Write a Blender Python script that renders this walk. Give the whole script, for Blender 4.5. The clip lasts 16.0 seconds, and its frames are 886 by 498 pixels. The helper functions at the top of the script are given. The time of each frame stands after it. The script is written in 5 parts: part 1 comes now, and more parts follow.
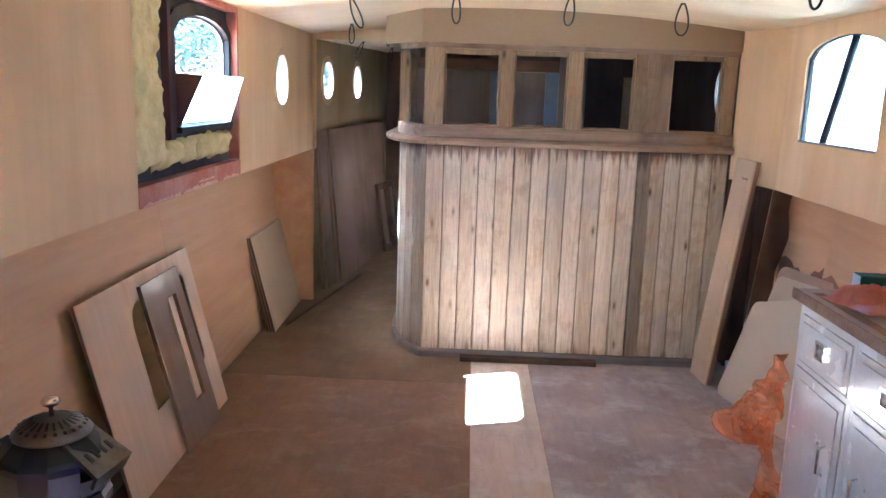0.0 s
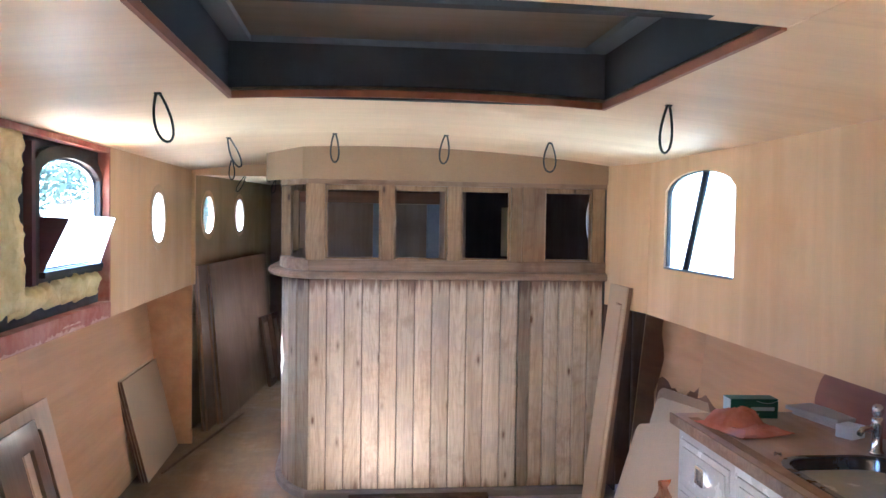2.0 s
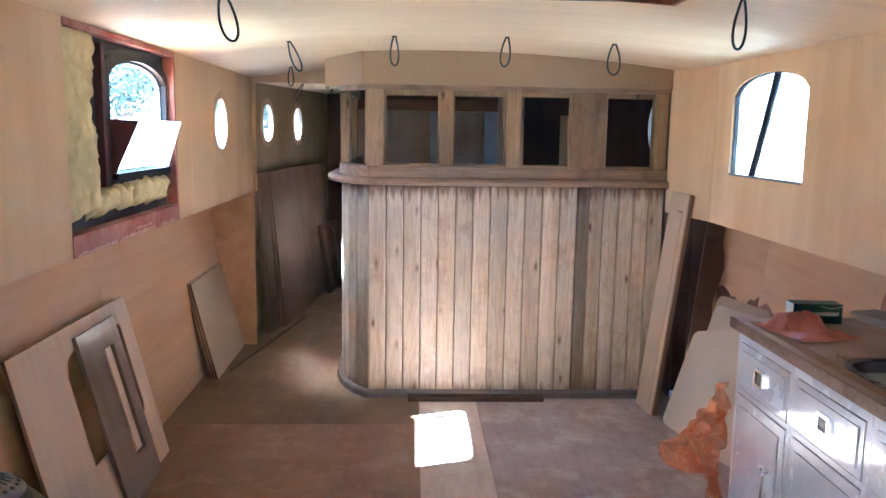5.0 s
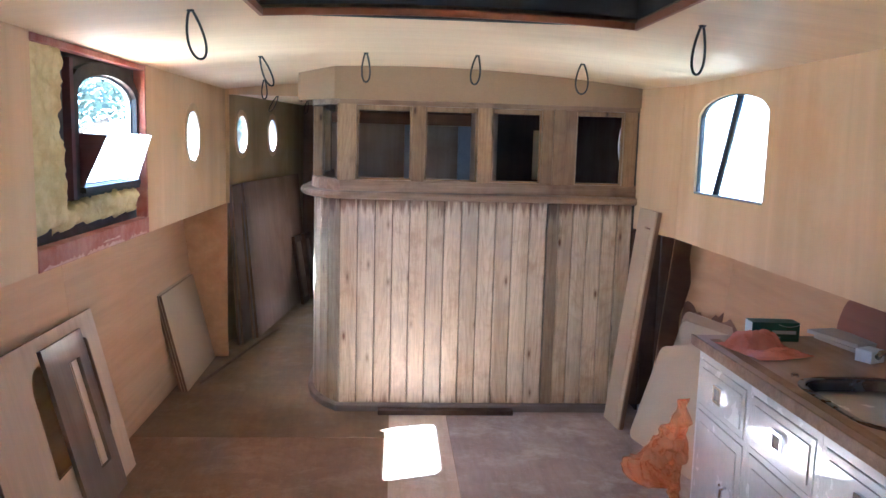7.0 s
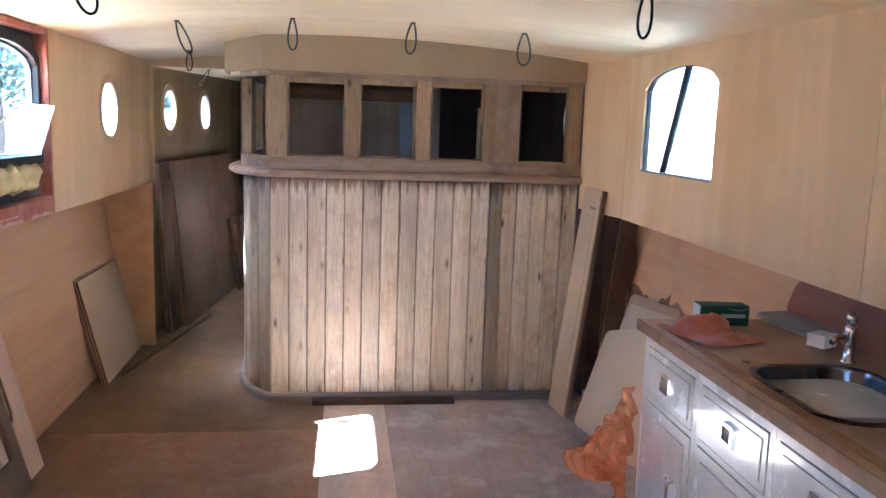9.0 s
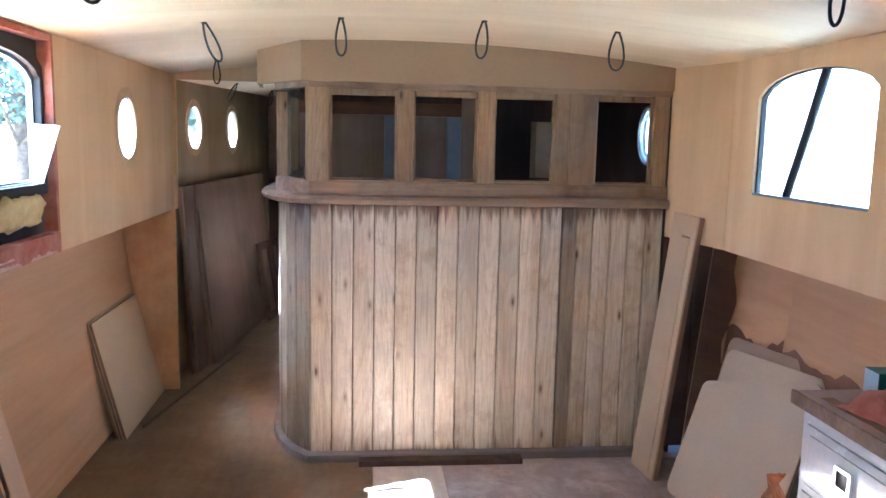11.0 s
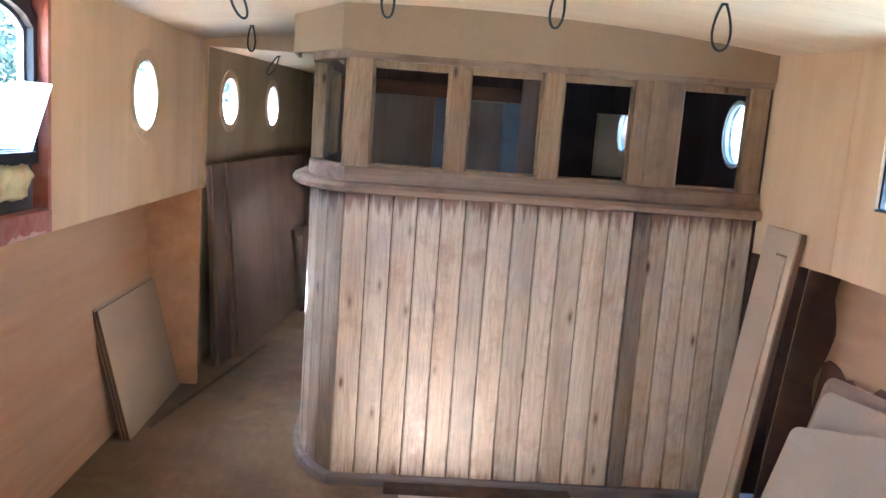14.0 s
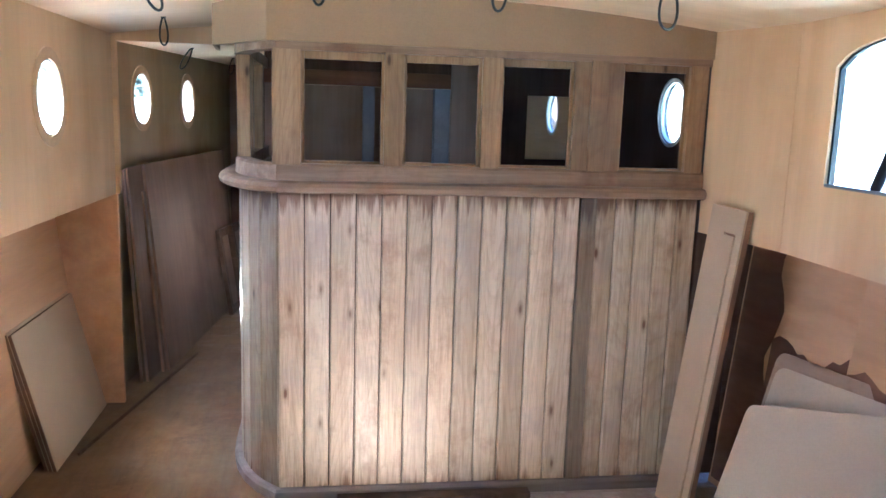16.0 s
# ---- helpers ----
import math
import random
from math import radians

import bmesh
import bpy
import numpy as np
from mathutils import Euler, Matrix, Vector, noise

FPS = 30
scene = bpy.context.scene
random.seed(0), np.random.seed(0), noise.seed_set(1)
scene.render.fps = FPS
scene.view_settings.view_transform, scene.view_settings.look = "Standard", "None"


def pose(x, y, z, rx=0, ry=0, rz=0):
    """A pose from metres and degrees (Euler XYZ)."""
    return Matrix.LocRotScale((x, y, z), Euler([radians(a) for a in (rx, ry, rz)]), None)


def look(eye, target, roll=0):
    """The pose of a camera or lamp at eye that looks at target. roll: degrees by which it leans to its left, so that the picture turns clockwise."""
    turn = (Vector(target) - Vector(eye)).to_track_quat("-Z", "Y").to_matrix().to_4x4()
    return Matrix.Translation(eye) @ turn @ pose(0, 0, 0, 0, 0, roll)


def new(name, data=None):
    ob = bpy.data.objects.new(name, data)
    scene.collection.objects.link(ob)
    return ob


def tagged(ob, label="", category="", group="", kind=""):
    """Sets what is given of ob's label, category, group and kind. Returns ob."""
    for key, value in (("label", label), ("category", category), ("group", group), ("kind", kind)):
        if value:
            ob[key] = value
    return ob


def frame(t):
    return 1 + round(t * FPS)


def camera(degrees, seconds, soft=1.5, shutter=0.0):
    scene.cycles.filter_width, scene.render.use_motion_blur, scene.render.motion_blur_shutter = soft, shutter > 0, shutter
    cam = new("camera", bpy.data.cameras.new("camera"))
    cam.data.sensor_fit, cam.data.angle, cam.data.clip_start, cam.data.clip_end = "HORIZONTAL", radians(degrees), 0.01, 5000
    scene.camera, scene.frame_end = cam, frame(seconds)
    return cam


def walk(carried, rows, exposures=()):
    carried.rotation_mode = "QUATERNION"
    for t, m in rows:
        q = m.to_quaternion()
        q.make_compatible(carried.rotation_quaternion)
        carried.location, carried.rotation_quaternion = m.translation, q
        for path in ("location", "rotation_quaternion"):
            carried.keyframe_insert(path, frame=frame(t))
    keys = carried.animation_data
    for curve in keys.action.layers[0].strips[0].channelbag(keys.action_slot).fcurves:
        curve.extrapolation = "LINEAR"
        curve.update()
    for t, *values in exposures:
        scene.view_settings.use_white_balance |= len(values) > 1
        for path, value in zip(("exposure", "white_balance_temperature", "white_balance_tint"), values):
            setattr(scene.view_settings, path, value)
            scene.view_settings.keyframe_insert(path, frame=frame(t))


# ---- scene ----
cam = camera(58.3, 16.0)
EXPOSURE = 5.6
PATH = [
    (0, (0.254, 0.467, 1.55), (0.193, 2.427, 1.16), 1.9),
    (0.5, (0.247, 0.459, 1.528), (0.242, 2.416, 1.118), 2.1),
    (1, (0.252, 0.494, 1.545), (0.329, 2.458, 1.175), 2.1),
    (1.5, (0.276, 0.494, 1.566), (0.423, 2.479, 1.375), 1.7),
    (2, (0.286, 0.483, 1.6), (0.493, 2.471, 1.524), 0.9),
    (2.5, (0.282, 0.481, 1.606), (0.51, 2.468, 1.591), -0.3),
    (3, (0.283, 0.465, 1.599), (0.496, 2.452, 1.515), 0.1),
    (3.5, (0.27, 0.467, 1.57), (0.413, 2.45, 1.357), 0.6),
    (4, (0.267, 0.479, 1.559), (0.343, 2.458, 1.282), 1.0),
    (4.2, (0.250, 0.474, 1.557), (0.325, 2.451, 1.264), 0.9),
    (6.5, (0.289, 0.454, 1.57), (0.373, 2.431, 1.282), 1.2),
    (7, (0.298, 0.434, 1.59), (0.427, 2.412, 1.322), 1.6),
    (8, (0.306, 0.455, 1.544), (0.517, 2.425, 1.266), 2.2),
    (9, (0.386, 0.649, 1.551), (0.639, 2.61, 1.245), 1.9),
    (9.5, (0.237, 0.761, 1.555), (0.555, 2.717, 1.284), 1.2),
    (10, (0.236, 0.956, 1.566), (0.468, 2.922, 1.284), 1.4),
    (10.2, (0.27, 1.035, 1.562), (0.459, 3.009, 1.301), 1.4),
    (12.5, (0.192, 1.494, 1.564), (0.418, 3.457, 1.257), 0.9),
    (13, (0.221, 1.571, 1.544), (0.406, 3.544, 1.27), 1.6),
    (13.5, (0.245, 1.679, 1.564), (0.353, 3.657, 1.291), 3.6),
    (14, (0.269, 1.758, 1.54), (0.359, 3.733, 1.237), 4.2),
    (14.5, (0.266, 1.842, 1.553), (0.414, 3.811, 1.233), 3.3),
    (15, (0.252, 1.896, 1.549), (0.456, 3.856, 1.211), 1.6),
    (15.5, (0.23, 1.908, 1.55), (0.481, 3.864, 1.212), 1.9),
    (16, (0.197, 1.914, 1.561), (0.48, 3.865, 1.229), 1.8),
]
walk(cam, [(t, look(eye, aim, lean)) for t, eye, aim, lean in PATH], [(0, EXPOSURE, 4450, 8), (4, EXPOSURE - 0.03, 4450, 8), (7, EXPOSURE - 0.12, 4450, 8), (10, EXPOSURE - 0.2, 4450, 8), (13, EXPOSURE - 0.06, 4430, 7), (16, EXPOSURE, 4400, 6)])

# ---- world and sun ----
SUN_WAY = Vector((0.85, 0.28, -1.0)).normalized()
world = bpy.data.worlds.new("sky")
scene.world = world
world.use_nodes = True
_sky = world.node_tree.nodes.new("ShaderNodeTexSky")
_sky.sky_type = "NISHITA"
_sky.sun_disc = False
_sky.sun_elevation = math.asin(-SUN_WAY.z)
_sky.sun_rotation = math.atan2(-SUN_WAY.x, -SUN_WAY.y)
_bg = world.node_tree.nodes["Background"]
_bg.inputs["Strength"].default_value = 0.05
world.node_tree.links.new(_sky.outputs[0], _bg.inputs[0])
sun = new("sun", bpy.data.lights.new("sun", "SUN"))
sun.data.energy, sun.data.angle, sun.data.color = 5.0, radians(0.53), (1.0, 0.975, 0.92)
sun.matrix_world = look((-9, 2, 10), Vector((-9, 2, 10)) + SUN_WAY)


def window_light(x, y, z, wide, tall, toward, watts, colour=(0.74, 0.87, 1.0)):
    """The sky's light in a window's opening."""
    lamp = new("window_light", bpy.data.lights.new("window_light", "AREA"))
    lamp.data.shape, lamp.data.size, lamp.data.size_y = "RECTANGLE", wide, tall
    lamp.data.energy, lamp.data.color = watts, colour
    lamp.matrix_world = look((x, y, z), (x + toward[0], y + toward[1], z + toward[2]))
    return lamp


# ---- materials ----
def shader(name):
    m = bpy.data.materials.new(name)
    m.use_nodes = True
    nt = m.node_tree
    return m, nt, nt.nodes["Principled BSDF"]


def node(nt, kind, **values):
    n = nt.nodes.new(kind)
    for key, value in values.items():
        n.inputs[key].default_value = value
    return n


def coords(nt, stretch, turn=(0, 0, 0)):
    """Object coordinates, moved by chance for each object, then stretched."""
    tc = nt.nodes.new("ShaderNodeTexCoord")
    info = nt.nodes.new("ShaderNodeObjectInfo")
    far = node(nt, "ShaderNodeVectorMath")
    far.operation = "SCALE"
    comb = node(nt, "ShaderNodeCombineXYZ", X=31.0, Y=17.0, Z=23.0)
    nt.links.new(comb.outputs[0], far.inputs[0])
    nt.links.new(info.outputs["Random"], far.inputs["Scale"])
    add = nt.nodes.new("ShaderNodeVectorMath")
    nt.links.new(tc.outputs["Object"], add.inputs[0])
    nt.links.new(far.outputs[0], add.inputs[1])
    mp = node(nt, "ShaderNodeMapping", Scale=stretch, Rotation=turn)
    nt.links.new(add.outputs[0], mp.inputs[0])
    return add.outputs[0], mp.outputs[0], info.outputs["Random"]


def ramp(nt, stops):
    r = nt.nodes.new("ShaderNodeValToRGB")
    while len(r.color_ramp.elements) < len(stops):
        r.color_ramp.elements.new(0.5)
    for e, (at, c) in zip(r.color_ramp.elements, stops):
        e.position, e.color = at, (*c, 1) if len(c) == 3 else c
    return r


def mixed(nt, how, fac, a, b):
    n = nt.nodes.new("ShaderNodeMix")
    n.data_type, n.blend_type = "RGBA", how
    for socket, value in ((n.inputs[0], fac), (n.inputs[6], a), (n.inputs[7], b)):
        if isinstance(value, (int, float)):
            socket.default_value = value
        elif isinstance(value, tuple):
            socket.default_value = (*value, 1)
        else:
            nt.links.new(value, socket)
    return n.outputs[2]


def wood(name, light, dark, stain, grain=(0, 0, 1), rough=0.55, fine=14.0, amount=0.35, bump=0.12, blotch=2.2, spread=0.25, gloss=0.35):
    """Wood with grain along one axis: fine streaks, broad figure, and stains; each piece a little lighter or darker."""
    m, nt, bsdf = shader(name)
    long = tuple(0.06 if g else 1.0 for g in grain)
    plain, drawn, chance = coords(nt, long)
    streak = node(nt, "ShaderNodeTexNoise", Scale=fine * 4, Detail=6.0, Roughness=0.65, Distortion=0.6)
    figure = node(nt, "ShaderNodeTexNoise", Scale=fine * 0.55, Detail=4.0, Roughness=0.6, Distortion=1.6)
    stains = node(nt, "ShaderNodeTexNoise", Scale=blotch, Detail=5.0, Roughness=0.62)
    nt.links.new(drawn, streak.inputs["Vector"])
    nt.links.new(drawn, figure.inputs["Vector"])
    nt.links.new(plain, stains.inputs["Vector"])
    body = ramp(nt, [(0.32, dark), (0.68, light)])
    nt.links.new(figure.outputs["Fac"], body.inputs[0])
    lines = ramp(nt, [(0.3, (0.62, 0.58, 0.55)), (0.6, (1, 1, 1))])
    nt.links.new(streak.outputs["Fac"], lines.inputs[0])
    c = mixed(nt, "MULTIPLY", amount, body.outputs[0], lines.outputs[0])
    where = ramp(nt, [(0.5, (0, 0, 0)), (0.72, (1, 1, 1))])
    nt.links.new(stains.outputs["Fac"], where.inputs[0])
    half = nt.nodes.new("ShaderNodeMath")
    half.operation = "MULTIPLY"
    half.inputs[1].default_value = 0.7
    nt.links.new(where.outputs[0], half.inputs[0])
    c = mixed(nt, "MIX", half.outputs[0], c, stain)
    vary = nt.nodes.new("ShaderNodeMapRange")
    vary.inputs["To Min"].default_value, vary.inputs["To Max"].default_value = 1 - spread, 1 + spread * 0.5
    nt.links.new(chance, vary.inputs["Value"])
    hsv = nt.nodes.new("ShaderNodeHueSaturation")
    nt.links.new(vary.outputs[0], hsv.inputs["Value"])
    nt.links.new(c, hsv.inputs["Color"])
    nt.links.new(hsv.outputs[0], bsdf.inputs["Base Color"])
    worn = ramp(nt, [(0.3, (rough - 0.12,) * 3), (0.7, (rough + 0.15,) * 3)])
    nt.links.new(stains.outputs["Fac"], worn.inputs[0])
    nt.links.new(worn.outputs[0], bsdf.inputs["Roughness"])
    bsdf.inputs["Specular IOR Level"].default_value = gloss
    b = node(nt, "ShaderNodeBump", Strength=bump, Distance=0.004)
    nt.links.new(streak.outputs["Fac"], b.inputs["Height"])
    nt.links.new(b.outputs[0], bsdf.inputs["Normal"])
    return m


def coat(name, colour, second, rough=0.5, metal=0.0, scale=6.0, fine=60.0, bump=0.05, gloss=0.5, clear=0.0):
    """Paint, metal, board or plastic with blotches and a fine grain."""
    m, nt, bsdf = shader(name)
    plain, drawn, chance = coords(nt, (1, 1, 1))
    broad = node(nt, "ShaderNodeTexNoise", Scale=scale, Detail=6.0, Roughness=0.65)
    grit = node(nt, "ShaderNodeTexNoise", Scale=fine, Detail=4.0, Roughness=0.6)
    for n in (broad, grit):
        nt.links.new(drawn, n.inputs["Vector"])
    body = ramp(nt, [(0.35, second), (0.65, colour)])
    nt.links.new(broad.outputs["Fac"], body.inputs[0])
    specks = ramp(nt, [(0.3, (0.9, 0.9, 0.9)), (0.6, (1, 1, 1))])
    nt.links.new(grit.outputs["Fac"], specks.inputs[0])
    nt.links.new(mixed(nt, "MULTIPLY", 0.6, body.outputs[0], specks.outputs[0]), bsdf.inputs["Base Color"])
    worn = ramp(nt, [(0.3, (max(0.03, rough - 0.1),) * 3), (0.7, (min(1, rough + 0.12),) * 3)])
    nt.links.new(broad.outputs["Fac"], worn.inputs[0])
    nt.links.new(worn.outputs[0], bsdf.inputs["Roughness"])
    bsdf.inputs["Metallic"].default_value = metal
    bsdf.inputs["Specular IOR Level"].default_value = gloss
    bsdf.inputs["Coat Weight"].default_value = clear
    b = node(nt, "ShaderNodeBump", Strength=bump, Distance=0.003)
    nt.links.new(grit.outputs["Fac"], b.inputs["Height"])
    nt.links.new(b.outputs[0], bsdf.inputs["Normal"])
    return m


def weathered(name, drips, tone=1.0, grey=0.32, warm=(1.06, 1.02, 0.92)):
    """Old varnished pine: streaks, knots, patches where the varnish has gone, and dark run-marks under the ledge."""
    m, nt, bsdf = shader(name)
    plain, drawn, chance = coords(nt, (1, 1, 0.05))
    link = nt.links.new
    streak = node(nt, "ShaderNodeTexNoise", Scale=85.0, Detail=7.0, Roughness=0.68, Distortion=0.5)
    figure = node(nt, "ShaderNodeTexNoise", Scale=5.0, Detail=3.0, Roughness=0.5, Distortion=1.6)
    bare = node(nt, "ShaderNodeTexNoise", Scale=4.5, Detail=7.0, Roughness=0.7)
    link(drawn, streak.inputs["Vector"]), link(drawn, figure.inputs["Vector"]), link(plain, bare.inputs["Vector"])
    body = ramp(nt, [(0.28, (0.47, 0.345, 0.22)), (0.5, (0.58, 0.455, 0.315)), (0.72, (0.66, 0.54, 0.395))])
    link(figure.outputs["Fac"], body.inputs[0])
    lines = ramp(nt, [(0.3, (0.60, 0.54, 0.50)), (0.55, (1, 1, 1))])
    link(streak.outputs["Fac"], lines.inputs[0])
    c = mixed(nt, "MULTIPLY", 0.78, body.outputs[0], lines.outputs[0])
    # flat-sawn growth rings: the level lines of a long, slow swell
    _, swell_way, _ = coords(nt, (1, 1, 0.14))
    swell = node(nt, "ShaderNodeTexNoise", Scale=3.4, Detail=1.5, Roughness=0.4, Distortion=0.3)
    link(swell_way, swell.inputs["Vector"])
    rings = node(nt, "ShaderNodeMath")
    rings.operation = "MULTIPLY"
    rings.inputs[1].default_value = 34.0
    link(swell.outputs["Fac"], rings.inputs[0])
    saw = node(nt, "ShaderNodeMath")
    saw.operation = "FRACT"
    link(rings.outputs[0], saw.inputs[0])
    late = ramp(nt, [(0.0, (1, 1, 1)), (0.62, (0.93, 0.91, 0.88)), (0.88, (0.60, 0.50, 0.42)), (1.0, (1, 1, 1))])
    link(saw.outputs[0], late.inputs[0])
    c = mixed(nt, "MULTIPLY", 0.26, c, late.outputs[0])
    patch = ramp(nt, [(0.52, (0, 0, 0)), (0.62, (1, 1, 1))])
    link(bare.outputs["Fac"], patch.inputs[0])
    thin = node(nt, "ShaderNodeMath")
    thin.operation = "MULTIPLY"
    thin.inputs[1].default_value = grey
    link(patch.outputs[0], thin.inputs[0])
    c = mixed(nt, "MIX", thin.outputs[0], c, (0.36, 0.29, 0.245))
    brown = ramp(nt, [(0.33, (1, 1, 1)), (0.47, (0, 0, 0))])
    link(bare.outputs["Fac"], brown.inputs[0])
    less = node(nt, "ShaderNodeMath")
    less.operation = "MULTIPLY"
    less.inputs[1].default_value = 0.45
    link(brown.outputs[0], less.inputs[0])
    c = mixed(nt, "MIX", less.outputs[0], c, (0.24, 0.13, 0.075))
    c = mixed(nt, "MULTIPLY", 1.0, c, warm)
    # knots
    long = node(nt, "ShaderNodeMapping", Scale=(12.0, 12.0, 4.2))
    link(plain, long.inputs[0])
    cells = node(nt, "ShaderNodeTexVoronoi", Scale=1.0)
    link(long.outputs[0], cells.inputs["Vector"])
    eye = ramp(nt, [(0.05, (1, 1, 1)), (0.11, (0.35, 0.35, 0.35)), (0.2, (0, 0, 0))])
    link(cells.outputs["Distance"], eye.inputs[0])
    few = node(nt, "ShaderNodeSeparateXYZ")
    link(cells.outputs["Color"], few.inputs[0])
    pick = node(nt, "ShaderNodeMath")
    pick.operation = "GREATER_THAN"
    pick.inputs[1].default_value = 0.55
    link(few.outputs[0], pick.inputs[0])
    both = node(nt, "ShaderNodeMath")
    both.operation = "MULTIPLY"
    link(eye.outputs[0], both.inputs[0]), link(pick.outputs[0], both.inputs[1])
    c = mixed(nt, "MIX", both.outputs[0], c, (0.15, 0.075, 0.04))
    if drips:
        tc = nt.nodes.new("ShaderNodeTexCoord")
        axes = nt.nodes.new("ShaderNodeSeparateXYZ")
        link(tc.outputs["Object"], axes.inputs[0])
        runs = node(nt, "ShaderNodeTexNoise", Scale=42.0, Detail=3.0, Roughness=0.6)
        link(drawn, runs.inputs["Vector"])
        for lo, hi, gain in ((1.06, 1.215, 0.40), (0.16, 0.0, 0.22)):
            near = node(nt, "ShaderNodeMapRange")
            near.inputs["From Min"].default_value, near.inputs["From Max"].default_value = lo, hi
            near.inputs["To Min"].default_value, near.inputs["To Max"].default_value = -0.1, gain
            link(axes.outputs[2], near.inputs["Value"])
            add = node(nt, "ShaderNodeMath")
            link(runs.outputs["Fac"], add.inputs[0]), link(near.outputs[0], add.inputs[1])
            mark = ramp(nt, [(0.68, (0, 0, 0)), (0.84, (0.8, 0.8, 0.8))])
            link(add.outputs[0], mark.inputs[0])
            c = mixed(nt, "MIX", mark.outputs[0], c, (0.17, 0.085, 0.05))
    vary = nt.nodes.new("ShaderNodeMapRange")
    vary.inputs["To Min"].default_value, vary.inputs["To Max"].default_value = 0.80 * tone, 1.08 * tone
    link(chance, vary.inputs["Value"])
    hsv = nt.nodes.new("ShaderNodeHueSaturation")
    link(vary.outputs[0], hsv.inputs["Value"]), link(c, hsv.inputs["Color"])
    link(hsv.outputs[0], bsdf.inputs["Base Color"])
    worn = ramp(nt, [(0.35, (0.36, 0.36, 0.36)), (0.65, (0.68, 0.68, 0.68))])
    link(bare.outputs["Fac"], worn.inputs[0]), link(worn.outputs[0], bsdf.inputs["Roughness"])
    bsdf.inputs["Specular IOR Level"].default_value = 0.4
    b = node(nt, "ShaderNodeBump", Strength=0.35, Distance=0.004)
    link(streak.outputs["Fac"], b.inputs["Height"]), link(b.outputs[0], bsdf.inputs["Normal"])
    return m


def dusty(name, light, dark, dust):
    """Trodden plywood: grain, blotches, pale dust smears and specks."""
    m, nt, bsdf = shader(name)
    plain, drawn, chance = coords(nt, (1, 0.12, 1))
    link = nt.links.new
    grain = node(nt, "ShaderNodeTexNoise", Scale=30.0, Detail=6.0, Roughness=0.65, Distortion=0.8)
    broad = node(nt, "ShaderNodeTexNoise", Scale=2.6, Detail=7.0, Roughness=0.68)
    smear = node(nt, "ShaderNodeTexNoise", Scale=4.2, Detail=9.0, Roughness=0.72, Distortion=0.25)
    specks = node(nt, "ShaderNodeTexNoise", Scale=160.0, Detail=2.0)
    link(drawn, grain.inputs["Vector"])
    for n in (broad, smear, specks):
        link(plain, n.inputs["Vector"])
    body = ramp(nt, [(0.35, dark), (0.65, light)])
    link(broad.outputs["Fac"], body.inputs[0])
    lines = ramp(nt, [(0.3, (0.76, 0.72, 0.70)), (0.6, (1, 1, 1))])
    link(grain.outputs["Fac"], lines.inputs[0])
    c = mixed(nt, "MULTIPLY", 0.6, body.outputs[0], lines.outputs[0])
    where = ramp(nt, [(0.50, (0, 0, 0)), (0.68, (0.85, 0.85, 0.85))])
    link(smear.outputs["Fac"], where.inputs[0])
    c = mixed(nt, "MIX", where.outputs[0], c, dust)
    dots = ramp(nt, [(0.70, (0, 0, 0)), (0.74, (0.6, 0.6, 0.6))])
    link(specks.outputs["Fac"], dots.inputs[0])
    c = mixed(nt, "MIX", dots.outputs[0], c, tuple(min(0.8, v * 1.3) for v in dust))
    link(c, bsdf.inputs["Base Color"])
    worn = ramp(nt, [(0.35, (0.40, 0.40, 0.40)), (0.65, (0.72, 0.72, 0.72))])
    link(smear.outputs["Fac"], worn.inputs[0]), link(worn.outputs[0], bsdf.inputs["Roughness"])
    bsdf.inputs["Specular IOR Level"].default_value = 0.18
    b = node(nt, "ShaderNodeBump", Strength=0.12, Distance=0.003)
    link(grain.outputs["Fac"], b.inputs["Height"]), link(b.outputs[0], bsdf.inputs["Normal"])
    return m


def pane_glass(name):
    m, nt, bsdf = shader(name)
    bsdf.inputs["Base Color"].default_value = (0.97, 0.99, 1, 1)
    bsdf.inputs["Roughness"].default_value = 0.02
    bsdf.inputs["Transmission Weight"].default_value = 1.0
    bsdf.inputs["IOR"].default_value = 1.45
    return m


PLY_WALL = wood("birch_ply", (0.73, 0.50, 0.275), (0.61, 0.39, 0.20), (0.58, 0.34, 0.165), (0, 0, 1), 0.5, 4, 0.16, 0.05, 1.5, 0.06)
# birch ply darkened by about half: the corridor's dimness is put into the colour
PLY_SHADED = wood("shaded_corridor_ply", (0.40, 0.285, 0.15), (0.32, 0.215, 0.11), (0.26, 0.16, 0.08), (0, 0, 1), 0.5, 5, 0.2, 0.05, 1.3, 0.06)
PLY_LOW = wood("mahogany_ply", (0.66, 0.39, 0.20), (0.55, 0.30, 0.14), (0.63, 0.385, 0.21), (0, 1, 0), 0.5, 6, 0.3, 0.05, 1.3, 0.06)
PLY_CEIL = wood("ceiling_ply", (0.81, 0.62, 0.375), (0.74, 0.545, 0.315), (0.77, 0.575, 0.34), (1, 0, 0), 0.6, 5, 0.2, 0.03, 0.9, 0.04, 0.3)
PLY_EDGE = wood("ply_edge", (0.34, 0.20, 0.12), (0.22, 0.12, 0.07), (0.2, 0.11, 0.07), (0, 1, 0), 0.7, 12, 0.5, 0.1)
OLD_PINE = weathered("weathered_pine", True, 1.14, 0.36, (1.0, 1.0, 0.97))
# front pine toned down: side boards' shade in the colour; cover strip really dark brown
SHADE_AND_STRIP_PINE = weathered("weathered_shade_and_strip", True, 0.48, 0.3, (1.0, 0.97, 0.92))
